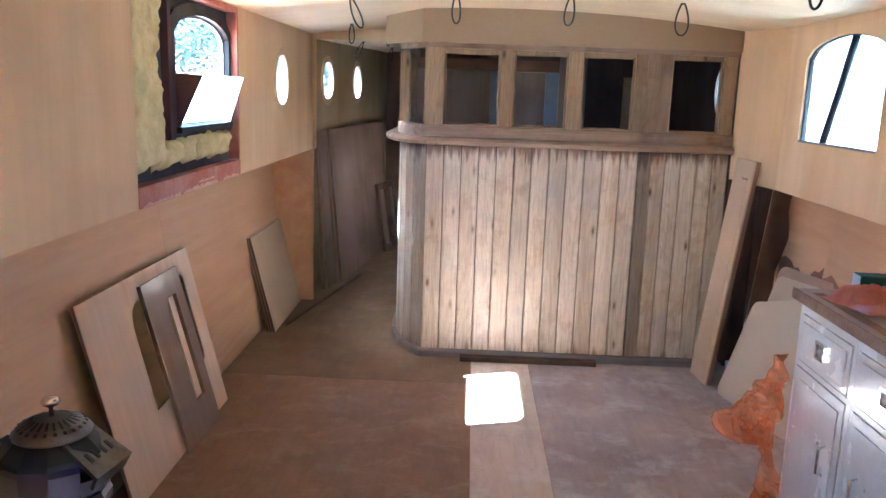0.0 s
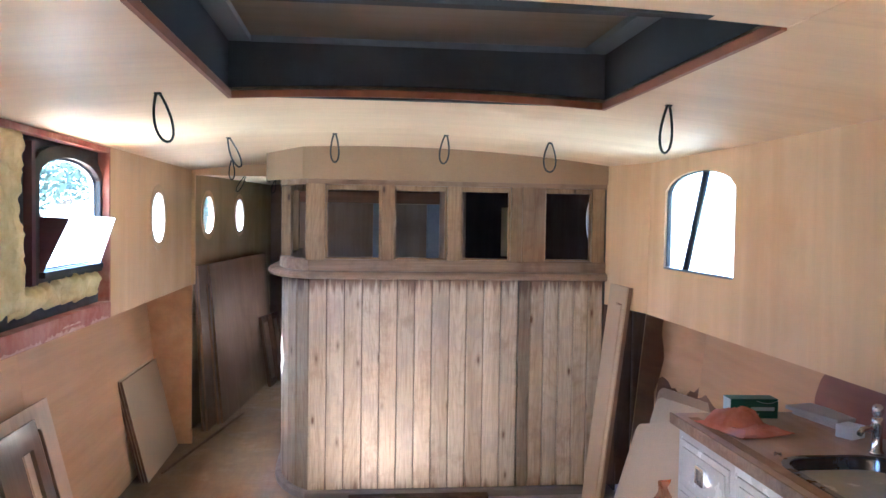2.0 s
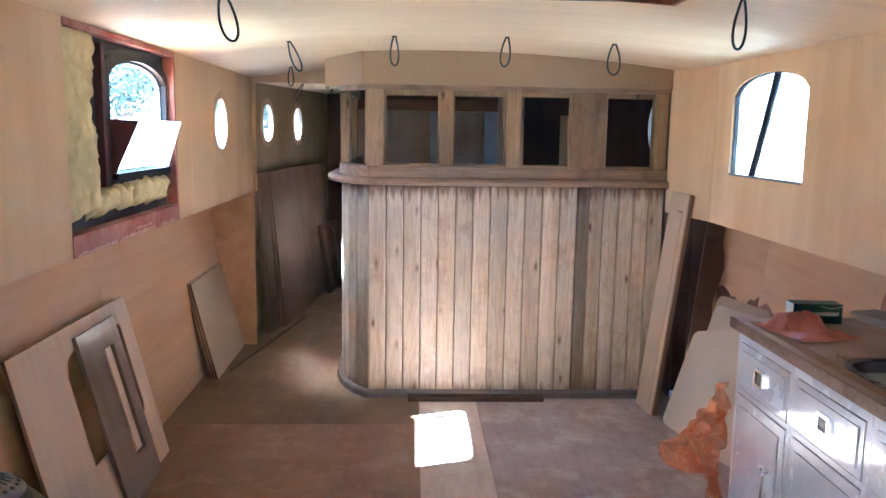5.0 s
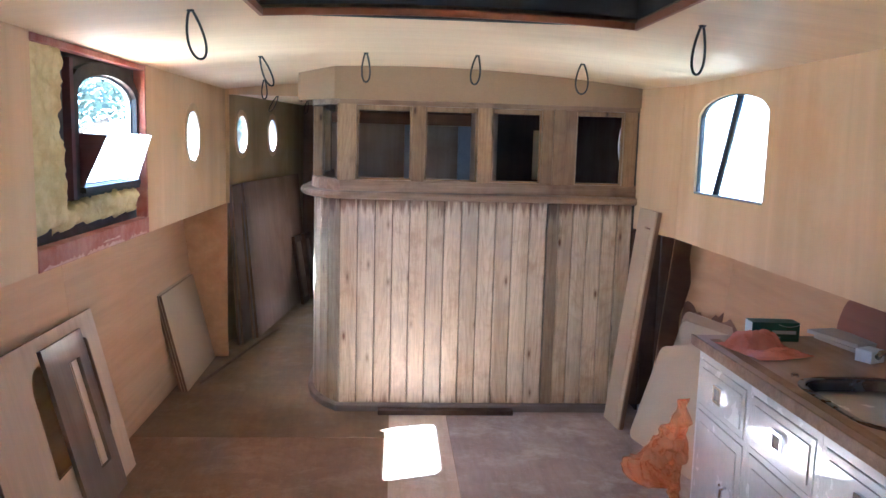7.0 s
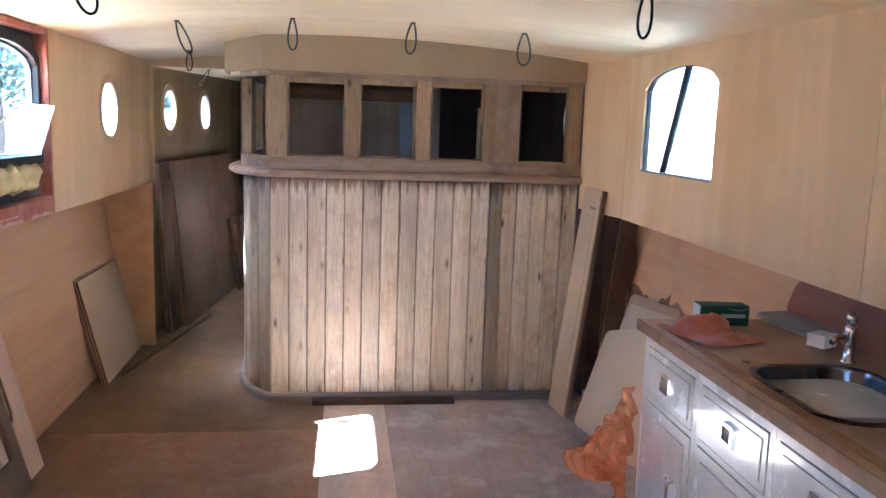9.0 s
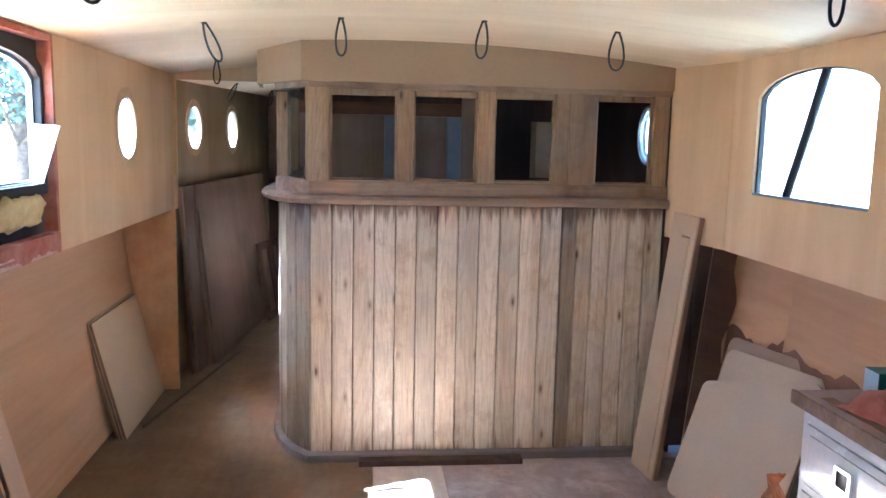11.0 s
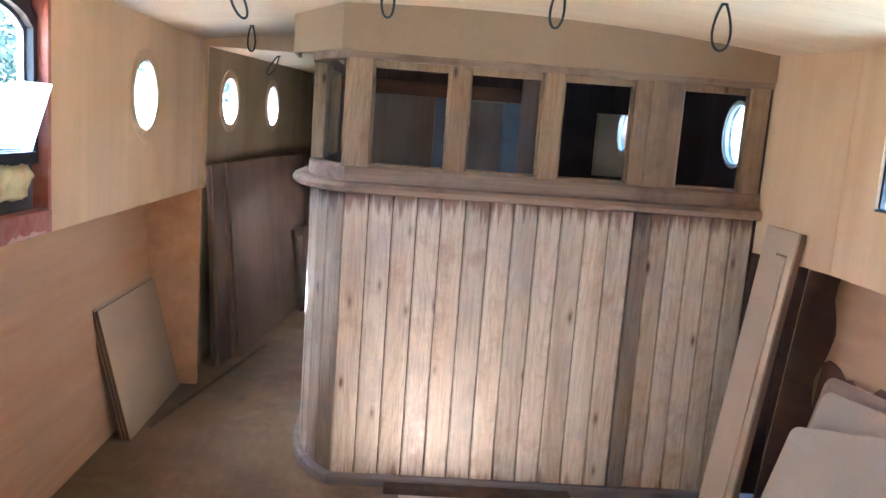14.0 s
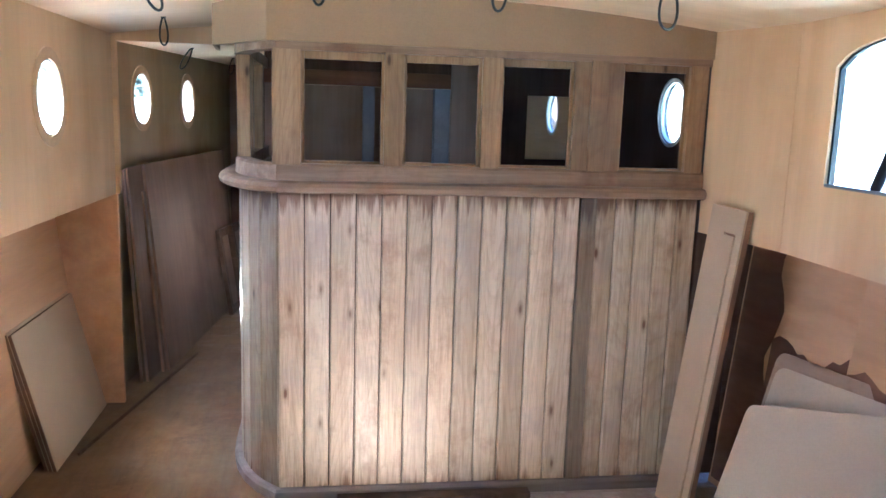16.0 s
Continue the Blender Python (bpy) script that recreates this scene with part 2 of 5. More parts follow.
OLD_POST = weathered("weathered_post", False, 0.50, 0.30, (1.12, 0.90, 0.66))
OLD_RAIL = wood("weathered_rail", (0.36, 0.24, 0.15), (0.25, 0.15, 0.085), (0.09, 0.045, 0.024), (1, 0, 0), 0.6, 13, 0.6, 0.3, 4.0, 0.15)
# dark wood of loose pieces; also shade painted on right-end boards and inside the cabin
OLD_DARK_AND_SHADE = wood("dark_and_shaded_pine", (0.145, 0.08, 0.048), (0.09, 0.047, 0.027), (0.052, 0.027, 0.017), (0, 0, 1), 0.65, 13, 0.6, 0.3, 3.0, 0.2)
MDF = coat("mdf_board", (0.345, 0.23, 0.125), (0.31, 0.20, 0.107), 0.7, 0, 3.0, 120.0, 0.04, 0.25)
PLANK_MDF = coat("plank_fibreboard", (0.52, 0.375, 0.23), (0.47, 0.33, 0.20), 0.65, 0, 3.0, 120.0, 0.04, 0.3)
PALE_BOARD = coat("pale_laminate", (0.56, 0.44, 0.30), (0.51, 0.395, 0.265), 0.5, 0, 2.0, 90.0, 0.02, 0.4)
PARQUET = dusty("scuffed_floor_ply", (0.29, 0.165, 0.092), (0.21, 0.115, 0.064), (0.36, 0.25, 0.175))
# golden brown ply of the corridor, darkened further to hold the corridor's shade
GOLD_SHADED_FLOOR = dusty("golden_brown_shaded_ply", (0.205, 0.122, 0.06), (0.145, 0.085, 0.042), (0.24, 0.16, 0.095))
PINK_FLOOR = dusty("pinkish_floor_ply", (0.64, 0.50, 0.38), (0.54, 0.41, 0.31), (0.70, 0.60, 0.50))
GREY_FLOOR = dusty("dusty_grey_floor", (0.44, 0.345, 0.30), (0.32, 0.24, 0.205), (0.56, 0.49, 0.45))
RED_OXIDE = coat("red_oxide_paint", (0.30, 0.07, 0.042), (0.42, 0.20, 0.15), 0.65, 0, 7.0, 60.0, 0.2)
RED_WOOD = wood("reddish_trim_wood", (0.42, 0.16, 0.07), (0.30, 0.105, 0.045), (0.3, 0.12, 0.06), (0, 1, 0), 0.5, 10, 0.4, 0.1)
FOAM = coat("cream_spray_foam", (0.72, 0.60, 0.32), (0.55, 0.43, 0.20), 0.9, 0, 12.0, 50.0, 0.6, 0.2)
BITUMEN = coat("black_bitumen_paint", (0.028, 0.022, 0.022), (0.016, 0.012, 0.014), 0.45, 0, 9.0, 70.0, 0.15)
STEEL_BLUE = coat("blue_grey_paint", (0.22, 0.25, 0.29), (0.14, 0.16, 0.19), 0.45, 0.0, 6.0, 60.0, 0.1)
HATCH_GREY = coat("slate_blue_fabric_lining", (0.062, 0.064, 0.066), (0.045, 0.046, 0.048), 0.85, 0, 5.0, 160.0, 0.15, 0.2)
HATCH_FRAME = coat("grey_hatch_frame", (0.15, 0.155, 0.155), (0.10, 0.105, 0.105), 0.6, 0, 6.0, 60.0, 0.1)
HATCH_TOP = wood("brown_stained_lid", (0.16, 0.105, 0.055), (0.11, 0.07, 0.035), (0.21, 0.14, 0.075), (1, 0, 0), 0.5, 8, 0.4, 0.08, 1.5, 0.1)
WHITE_CARD = coat("white_painted_metal", (0.80, 0.80, 0.80), (0.72, 0.72, 0.72), 0.4, 0, 3.0, 60.0, 0.02)
PURPLE_DARK = coat("dark_maroon_paint", (0.10, 0.034, 0.05), (0.065, 0.022, 0.034), 0.45, 0, 6.0, 60.0, 0.1)
BLACK_CABLE = coat("black_cable_sheath", (0.018, 0.017, 0.017), (0.012, 0.012, 0.012), 0.45, 0, 9.0, 90.0, 0.05)
CHROME = coat("polished_chrome", (0.80, 0.81, 0.83), (0.66, 0.67, 0.70), 0.14, 1.0, 9.0, 90.0, 0.02)
DULL_STEEL = coat("tarnished_steel", (0.19, 0.165, 0.15), (0.11, 0.09, 0.078), 0.38, 0.9, 14.0, 90.0, 0.2)
STAINLESS = coat("stainless_steel", (0.17, 0.175, 0.19), (0.12, 0.125, 0.14), 0.24, 1.0, 5.0, 160.0, 0.04)
BLUE_ENAMEL = coat("dark_blue_enamel", (0.004, 0.014, 0.09), (0.002, 0.005, 0.025), 0.1, 0.0, 5.0, 40.0, 0.02, 0.8, 1.0)
BLACK_IRON = coat("black_cast_iron", (0.022, 0.022, 0.024), (0.012, 0.012, 0.013), 0.4, 0.3, 9.0, 60.0, 0.2)
PALE_PAINT = coat("worn_silver_grey_paint", (0.70, 0.70, 0.69), (0.60, 0.595, 0.58), 0.22, 0.0, 4.0, 60.0, 0.04, 0.9, 0.6)
COUNTER = wood("brown_worktop", (0.42, 0.275, 0.195), (0.33, 0.205, 0.14), (0.27, 0.155, 0.10), (0, 1, 0), 0.4, 8, 0.4, 0.05, 3.0, 0.05)
GASKET = coat("dull_white_rim", (0.70, 0.70, 0.68), (0.6, 0.6, 0.58), 0.5, 0, 8.0, 60.0, 0.05)
GLASS = pane_glass("window_glass")
PLINTH = wood("grey_plinth", (0.23, 0.19, 0.17), (0.16, 0.13, 0.115), (0.2, 0.16, 0.15), (1, 0, 0), 0.65, 10, 0.5, 0.2)
DRAB_PANEL = wood("drab_panel", (0.42, 0.29, 0.22), (0.33, 0.21, 0.155), (0.24, 0.125, 0.09), (0, 0, 1), 0.55, 6, 0.4, 0.05, 1.6, 0.1)
SHEET_PLY = wood("dull_sheet_ply", (0.24, 0.15, 0.11), (0.18, 0.11, 0.075), (0.13, 0.07, 0.046), (0, 1, 0), 0.6, 6, 0.35, 0.05, 1.4, 0.15)
GRASS = coat("pale_dry_ground", (0.34, 0.33, 0.27), (0.25, 0.26, 0.17), 0.9, 0, 0.4, 6.0, 0.3, 0.2)
BARK = coat("tree_bark", (0.12, 0.09, 0.07), (0.07, 0.05, 0.04), 0.9, 0, 5.0, 30.0, 0.5, 0.2)
LEAF = coat("leaf_green", (0.10, 0.12, 0.095), (0.07, 0.09, 0.07), 0.6, 0, 3.0, 20.0, 0.1, 0.3)

# near-black wood: the unlit cabin interior's shade is put into this colour
INNER_SHADE = wood("inner_shade_wood", (0.075, 0.04, 0.035), (0.045, 0.024, 0.02), (0.03, 0.016, 0.014), (0, 0, 1), 0.6, 9, 0.4, 0.1, 2.0, 0.1)
BARE_PAINT = coat("flaked_primer", (0.62, 0.42, 0.33), (0.5, 0.26, 0.19), 0.7, 0, 14.0, 70.0, 0.1)
HEADER_WOOD = wood("red_brown_header", (0.27, 0.125, 0.065), (0.19, 0.085, 0.045), (0.12, 0.055, 0.03), (1, 0, 0), 0.55, 8, 0.5, 0.15, 3.0, 0.1)
POST_GREY = coat("pale_blue_grey_paint", (0.33, 0.34, 0.38), (0.25, 0.26, 0.30), 0.5, 0.0, 6.0, 60.0, 0.1)
RING_PLY = wood("porthole_ring_ply", (0.66, 0.45, 0.25), (0.55, 0.355, 0.19), (0.45, 0.28, 0.15), (0, 0, 1), 0.5, 7, 0.3, 0.05, 1.5, 0.06)
PALE_PLY = wood("pale_cut_ply", (0.66, 0.465, 0.31), (0.57, 0.385, 0.245), (0.62, 0.43, 0.28), (0, 1, 0), 0.5, 6, 0.3, 0.04, 1.4, 0.06)
GLOSS_BROWN = wood("glossy_brown_board", (0.27, 0.185, 0.13), (0.22, 0.145, 0.10), (0.25, 0.175, 0.125), (0, 1, 0), 0.14, 8, 0.35, 0.02, 2.0, 0.05, 0.9)
STAIN_BOARD = wood("stained_leaf", (0.50, 0.36, 0.25), (0.42, 0.29, 0.19), (0.17, 0.085, 0.05), (1, 0, 0), 0.45, 5, 0.3, 0.05, 5.0, 0.05)
VARNISH = wood("brushed_varnish", (0.27, 0.135, 0.078), (0.19, 0.092, 0.053), (0.14, 0.066, 0.04), (0, 1, 0), 0.4, 6, 0.4, 0.05, 3.0, 0.05)
RED_BOARD = wood("red_brown_board", (0.30, 0.115, 0.07), (0.24, 0.09, 0.055), (0.22, 0.085, 0.055), (1, 0, 0), 0.45, 6, 0.3, 0.04, 2.5, 0.05)
TEAL = coat("teal_carton", (0.012, 0.12, 0.105), (0.008, 0.095, 0.085), 0.4, 0, 6.0, 60.0, 0.02)
PALE_LABEL = coat("pale_print", (0.62, 0.72, 0.76), (0.55, 0.66, 0.70), 0.5, 0, 6.0, 60.0, 0.01)
GREY_SLAB = coat("grey_tile", (0.42, 0.39, 0.36), (0.35, 0.32, 0.30), 0.45, 0, 6.0, 60.0, 0.05)
def film(name, colour, second, through_light, clear=0.0):
    """Thin plastic that lets some light through."""
    m, nt, bsdf = shader(name)
    plain, drawn, chance = coords(nt, (1, 1, 1))
    n = node(nt, "ShaderNodeTexNoise", Scale=14.0, Detail=5.0)
    nt.links.new(drawn, n.inputs["Vector"])
    r = ramp(nt, [(0.35, second), (0.65, colour)])
    nt.links.new(n.outputs["Fac"], r.inputs[0])
    nt.links.new(r.outputs[0], bsdf.inputs["Base Color"])
    bsdf.inputs["Roughness"].default_value = 0.14
    tr = nt.nodes.new("ShaderNodeBsdfTranslucent")
    nt.links.new(r.outputs[0], tr.inputs["Color"])
    mx = nt.nodes.new("ShaderNodeMixShader")
    mx.inputs[0].default_value = through_light
    nt.links.new(bsdf.outputs[0], mx.inputs[1])
    nt.links.new(tr.outputs[0], mx.inputs[2])
    open_ = nt.nodes.new("ShaderNodeBsdfTransparent")
    open_.inputs["Color"].default_value = (1.0, 0.72, 0.52, 1)
    thin = nt.nodes.new("ShaderNodeMixShader")
    thin.inputs[0].default_value = clear
    nt.links.new(mx.outputs[0], thin.inputs[1])
    nt.links.new(open_.outputs[0], thin.inputs[2])
    nt.links.new(thin.outputs[0], nt.nodes["Material Output"].inputs["Surface"])
    return m
ORANGE_PLASTIC = film("orange_bag_film", (0.99, 0.62, 0.42), (0.97, 0.48, 0.26), 0.5, 0.70)
PINK_PLASTIC = film("pink_packet_film", (0.66, 0.27, 0.22), (0.55, 0.18, 0.13), 0.3)


# ---- mesh helpers ----
def part(name, bm, material, parent=None, label=""):
    """Links a bmesh as one mesh object, under a thing or a part if one is given."""
    mesh = bpy.data.meshes.new(name)
    bmesh.ops.recalc_face_normals(bm, faces=bm.faces)
    bm.to_mesh(mesh)
    bm.free()
    mesh.materials.append(material)
    ob = new(name, mesh)
    if parent is not None:
        ob.parent = parent
    return tagged(ob, label)


def thing(name, label, category, place=(0, 0, 0), group="", kind=""):
    ob = new(name)
    ob.location = place
    ob.empty_display_size = 0.1
    return tagged(ob, label, category, group, kind)


def box(x0, x1, y0, y1, z0, z1, edge=0.0, bm=None):
    b = bm or bmesh.new()
    made = bmesh.ops.create_cube(b, size=1.0)
    for v in made["verts"]:
        v.co = ((x0 + x1) / 2 + v.co.x * (x1 - x0), (y0 + y1) / 2 + v.co.y * (y1 - y0), (z0 + z1) / 2 + v.co.z * (z1 - z0))
    if edge:
        edges = {e for v in made["verts"] for e in v.link_edges}
        bmesh.ops.bevel(b, geom=list(edges), offset=edge, segments=2, profile=0.7, affect="EDGES")
    return b


def plate(outer, holes, depth, m, edge=0.0):
    """A sheet of the outline outer with holes, both lists of (u, v), depth thick along w; m lays (u, v, w) into the world."""
    b = bmesh.new()
    rims = []
    for loop in (outer, *holes):
        vs = [b.verts.new((u, v, 0)) for u, v in loop]
        rims += [b.edges.new((vs[i], vs[(i + 1) % len(vs)])) for i in range(len(vs))]
    bmesh.ops.triangle_fill(b, use_beauty=True, use_dissolve=False, edges=rims, normal=(0, 0, 1))
    out = bmesh.ops.extrude_face_region(b, geom=list(b.faces))
    bmesh.ops.translate(b, vec=(0, 0, depth), verts=[v for v in out["geom"] if isinstance(v, bmesh.types.BMVert)])
    bmesh.ops.transform(b, matrix=m, verts=b.verts)
    return b


def ring(cu, cv, r, n=40, squash=1.0):
    return [(cu + r * math.cos(2 * math.pi * i / n), cv + squash * r * math.sin(2 * math.pi * i / n)) for i in range(n)]


def rect(u0, u1, v0, v1):
    return [(u0, v0), (u1, v0), (u1, v1), (u0, v1)]


def rounded(u0, u1, v0, v1, r, n=6):
    pts = []
    for cu, cv, a in ((u1 - r, v0 + r, -90), (u1 - r, v1 - r, 0), (u0 + r, v1 - r, 90), (u0 + r, v0 + r, 180)):
        pts += [(cu + r * math.cos(radians(a + 90 * i / n)), cv + r * math.sin(radians(a + 90 * i / n))) for i in range(n + 1)]
    return pts


def arched(u0, u1, v0, v1, rise, n=14, r=0.03):
    """A window's outline: straight sill and sides, a low arch on top."""
    pts = [(u0, v0), (u1, v0)]
    for i in range(n + 1):
        a = i / n
        pts.append((u1 + (u0 - u1) * a, v1 - rise + rise * (1 - (2 * a - 1) ** 2) ** 0.62))
    return pts


YZ = Matrix(((0, 0, 1, 0), (1, 0, 0, 0), (0, 1, 0, 0), (0, 0, 0, 1)))  # u along y, v up, w along x
XZ = Matrix(((1, 0, 0, 0), (0, 0, 1, 0), (0, 1, 0, 0), (0, 0, 0, 1)))  # u along x, v up, w along y


def sweep(path, profile, closed=False):
    """A moulding: the outline profile, (outward, up), drawn along path, (x, y), mitred; outward is to the right of the way."""
    b = bmesh.new()
    rows = []
    n = len(path)
    for i, (x, y) in enumerate(path):
        p = Vector((x, y))
        ways = []
        if i > 0:
            ways.append((p - Vector(path[i - 1])).normalized())
        if i < n - 1:
            ways.append((Vector(path[i + 1]) - p).normalized())
        sides = [Vector((w.y, -w.x)) for w in ways]
        s = sum(sides, Vector((0, 0))).normalized()
        s /= max(0.4, s.dot(sides[0]))
        rows.append([b.verts.new((x + s.x * o, y + s.y * o, z)) for o, z in profile])
    k = len(profile)
    for a, c in zip(rows, rows[1:]):
        for j in range(k):
            b.faces.new((a[j], a[(j + 1) % k], c[(j + 1) % k], c[j]))
    b.faces.new(rows[0])
    b.faces.new(rows[-1])
    return b


def lathe(profile, n=24, m=None, faceted=False):
    """A turned body from (radius, height)."""
    b = bmesh.new()
    rows = [[b.verts.new((r * math.cos(2 * math.pi * i / n), r * math.sin(2 * math.pi * i / n), z)) for i in range(n)] for r, z in profile]
    for a, c in zip(rows, rows[1:]):
        for i in range(n):
            f = b.faces.new((a[i], a[(i + 1) % n], c[(i + 1) % n], c[i]))
            f.smooth = not faceted
    b.faces.new(rows[0])
    b.faces.new(rows[-1])
    if m is not None:
        bmesh.ops.transform(b, matrix=m, verts=b.verts)
    return b


def tube(points, r, n=8, closed=False):
    """A round bar or cable along points."""
    b = bmesh.new()
    rows = []
    pts = [Vector(p) for p in points]
    k = len(pts)
    side = None
    for i, p in enumerate(pts):
        a, c = (pts[(i - 1) % k], pts[(i + 1) % k]) if closed else (pts[max(0, i - 1)], pts[min(k - 1, i + 1)])
        way = (c - a).normalized()
        side = way.orthogonal().normalized() if side is None else (side - way * side.dot(way)).normalized()
        up = way.cross(side)
        rows.append([b.verts.new(p + r * (math.cos(2 * math.pi * j / n) * side + math.sin(2 * math.pi * j / n) * up)) for j in range(n)])
    pairs = list(zip(rows, rows[1:])) + ([(rows[-1], rows[0])] if closed else [])
    for a, c in pairs:
        for j in range(n):
            b.faces.new((a[j], a[(j + 1) % n], c[(j + 1) % n], c[j])).smooth = True
    if not closed:
        b.faces.new(rows[0])
        b.faces.new(rows[-1])
    return b


# ---- the plan, in metres ----
LX, RX = -0.878, 1.793          # the upper walls
LOW_L, LOW_R = -1.21, 2.10      # the lower walls, out under the side decks
DECK = 1.115                    # underside of the side decks
BACK, BULK, FAR = -0.85, 6.136, 9.2
HX0, HX1, HY0, HY1 = -0.142, 1.1, 1.955, 3.11   # hatch


def ceiling_z(x):
    return 2.0 - 0.051 * (x - 0.457) ** 2


def structure(ob, label, category):
    return tagged(ob, label, category, "", "structure")


# ---- floor ----
floor = structure(part("floor", box(-1.4, 2.3, BACK - 0.1, FAR + 0.1, -0.08, -0.006), PARQUET), "scuffed brown plywood floor of a boat under refit", "floor")
SHEETS = [(-1.35, 0.298, BACK, 2.55, PARQUET), (-1.35, 0.298, 2.553, 4.55, PARQUET), (-1.35, 0.298, 4.553, 7.45, GOLD_SHADED_FLOOR), (-1.35, 0.298, 7.453, FAR, GOLD_SHADED_FLOOR),
          (0.301, 0.632, BACK, 2.55, PINK_FLOOR), (0.301, 0.632, 2.553, 4.95, PINK_FLOOR),
          (0.635, 2.25, BACK, 2.3, GREY_FLOOR), (0.635, 2.25, 2.303, 4.95, GREY_FLOOR), (0.301, 2.25, 4.953, FAR, GREY_FLOOR)]
for x0, x1, y0, y1, mat in SHEETS:
    part("floor_sheet", box(x0, x1, y0, y1, -0.005, 0.0), mat, floor)

part("floor_sheet", box(1.12, 1.46, 2.55, 3.16, 0.0005, 0.003), PARQUET, floor, "darker brown offcut let into the floor")

# ---- left wall ----
WIN_L = (3.13, 4.335, 1.115, 1.90)      # the cut-out in the panelling
wall_left = thing("wall_left", "light plywood panelled cabin side with portholes", "wall", kind="structure")
def top_of(x):
    return ceiling_z(x) + 0.02
NEAR_WIN = (-0.10, 0.65, 1.37, 1.835)
NEAR_HOLE = arched(*NEAR_WIN, 0.085)
part("panel", plate(rect(BACK, WIN_L[0], DECK, top_of(LX)), [NEAR_HOLE], -0.012, Matrix.Translation((LX, 0, 0)) @ YZ), PLY_WALL, wall_left)
part("panel", plate(rect(WIN_L[1], BULK, DECK, top_of(LX)), [ring(5.22, 1.582, 0.147)], -0.012, Matrix.Translation((LX, 0, 0)) @ YZ), PLY_WALL, wall_left)
HULL_WIN = (3.59, 4.29, 1.375, 1.83)
part("hull_side", plate(rect(BACK, 4.42, DECK + 0.022, 2.06), [arched(*HULL_WIN[:2], HULL_WIN[2], HULL_WIN[3], 0.08), NEAR_HOLE], -0.02, Matrix.Translation((-0.93, 0, 0)) @ YZ), BITUMEN, wall_left, "black painted steel hull side")
part("hull_side", plate(rect(4.36, BULK + 0.06, DECK + 0.022, 2.06), [ring(5.22, 1.582, 0.149)], -0.008, Matrix.Translation((LX - 0.014, 0, 0)) @ YZ), BITUMEN, wall_left)
def slab(b, corners, depth):
    vs = [b.verts.new(c) for c in corners]
    f = b.faces.new(vs)
    f.normal_update()
    out = bmesh.ops.extrude_face_region(b, geom=[f])
    bmesh.ops.translate(b, vec=f.normal * -depth, verts=[v for v in out["geom"] if isinstance(v, bmesh.types.BMVert)])
    return b
for y0, y1 in ((BACK, 1.6), (1.602, 4.05), (4.052, BULK)):
    part("lower_panel", slab(bmesh.new(), [(-1.07, y0, 0), (-1.07, y1, 0), (LOW_L, y1, DECK), (LOW_L, y0, DECK)], 0.015), PLY_LOW, wall_left, "reddish plywood lower panel")
part("deck_underside", box(-1.3, LX - 0.0125, BACK, BULK, DECK, DECK + 0.02), PLY_LOW, wall_left)
part("outer_hull", box(-1.36, -1.30, BACK, BULK + 0.1, -0.05, DECK + 0.05), BITUMEN, wall_left)

# ---- bulkhead at the corridor's mouth ----
bulkhead = structure(part("wall_bulkhead", box(-1.30, LX + 0.004, BULK, BULK + 0.03, 0, DECK, 0.002), PLY_LOW), "reddish plywood bulkhead end beside the corridor", "wall")
structure(part("trim_bulkhead", box(LX - 0.01, LX + 0.022, BULK - 0.004, BULK + 0.03, DECK + 0.002, 1.90, 0.003), PLY_WALL), "light plywood trim strip at the bulkhead", "trim")

# ---- corridor ----
def corridor_x(y):
    return -0.985 + (y - BULK) * 0.10
wall_corridor = thing("wall_corridor", "plywood corridor side with two portholes, shade in its colour", "wall", kind="structure")
tilt = Matrix.Translation((corridor_x(BULK), BULK, 0)) @ Matrix.Rotation(-math.atan(0.10), 4, "Z")
# wall panel in the darkened ply, corridor shade included
part("panel", plate(rect(0.035, FAR - BULK + 0.1, 0, 2.05), [ring(0.77, 1.60, 0.148), ring(1.74, 1.605, 0.148)], -0.012, tilt @ YZ), PLY_SHADED, wall_corridor)
part("hull_side", plate(rect(0.0, FAR - BULK + 0.1, 0, 2.05), [ring(0.78, 1.60, 0.16), ring(1.75, 1.605, 0.16)], -0.008, Matrix.Translation((-0.014, 0, 0)) @ tilt @ YZ), BITUMEN, wall_corridor)
structure(part("wall_corridor_end", box(-1.3, 2.3, FAR, FAR + 0.04, 0, 2.06), SHEET_PLY), "brown plywood wall at the corridor's end", "wall")

# ---- right wall ----
WIN_R = (3.565, 4.31, 1.37, 1.835)
wall_right = thing("wall_right", "light plywood panelled cabin side with an arched window", "wall", kind="structure")
part("panel", plate(rect(2.62, 4.52, DECK, top_of(RX)), [arched(WIN_R[0], WIN_R[1], WIN_R[2], WIN_R[3], 0.085)], 0.012, Matrix.Translation((RX, 0, 0)) @ YZ), PLY_WALL, wall_right)
part("panel", plate(rect(BACK, 2.617, DECK, top_of(RX)), [NEAR_HOLE], 0.012, Matrix.Translation((RX, 0, 0)) @ YZ), PLY_WALL, wall_right)
# this stretch of the inner wall carries its shade as colour
part("cabin_panel", plate(rect(5.022, 6.94, 0, top_of(RX)), [ring(5.535, 1.605, 0.15)], 0.012, Matrix.Translation((RX + 0.004, 0, 0)) @ YZ), INNER_SHADE, wall_right, "inner wall with shade in its dark colour")
part("cabin_panel", plate(rect(6.942, FAR, 0, top_of(RX)), [ring(7.61, 1.60, 0.147)], 0.012, Matrix.Translation((RX + 0.004, 0, 0)) @ YZ), PALE_PLY, wall_right, "pale plywood inner wall")
taper = bmesh.new()
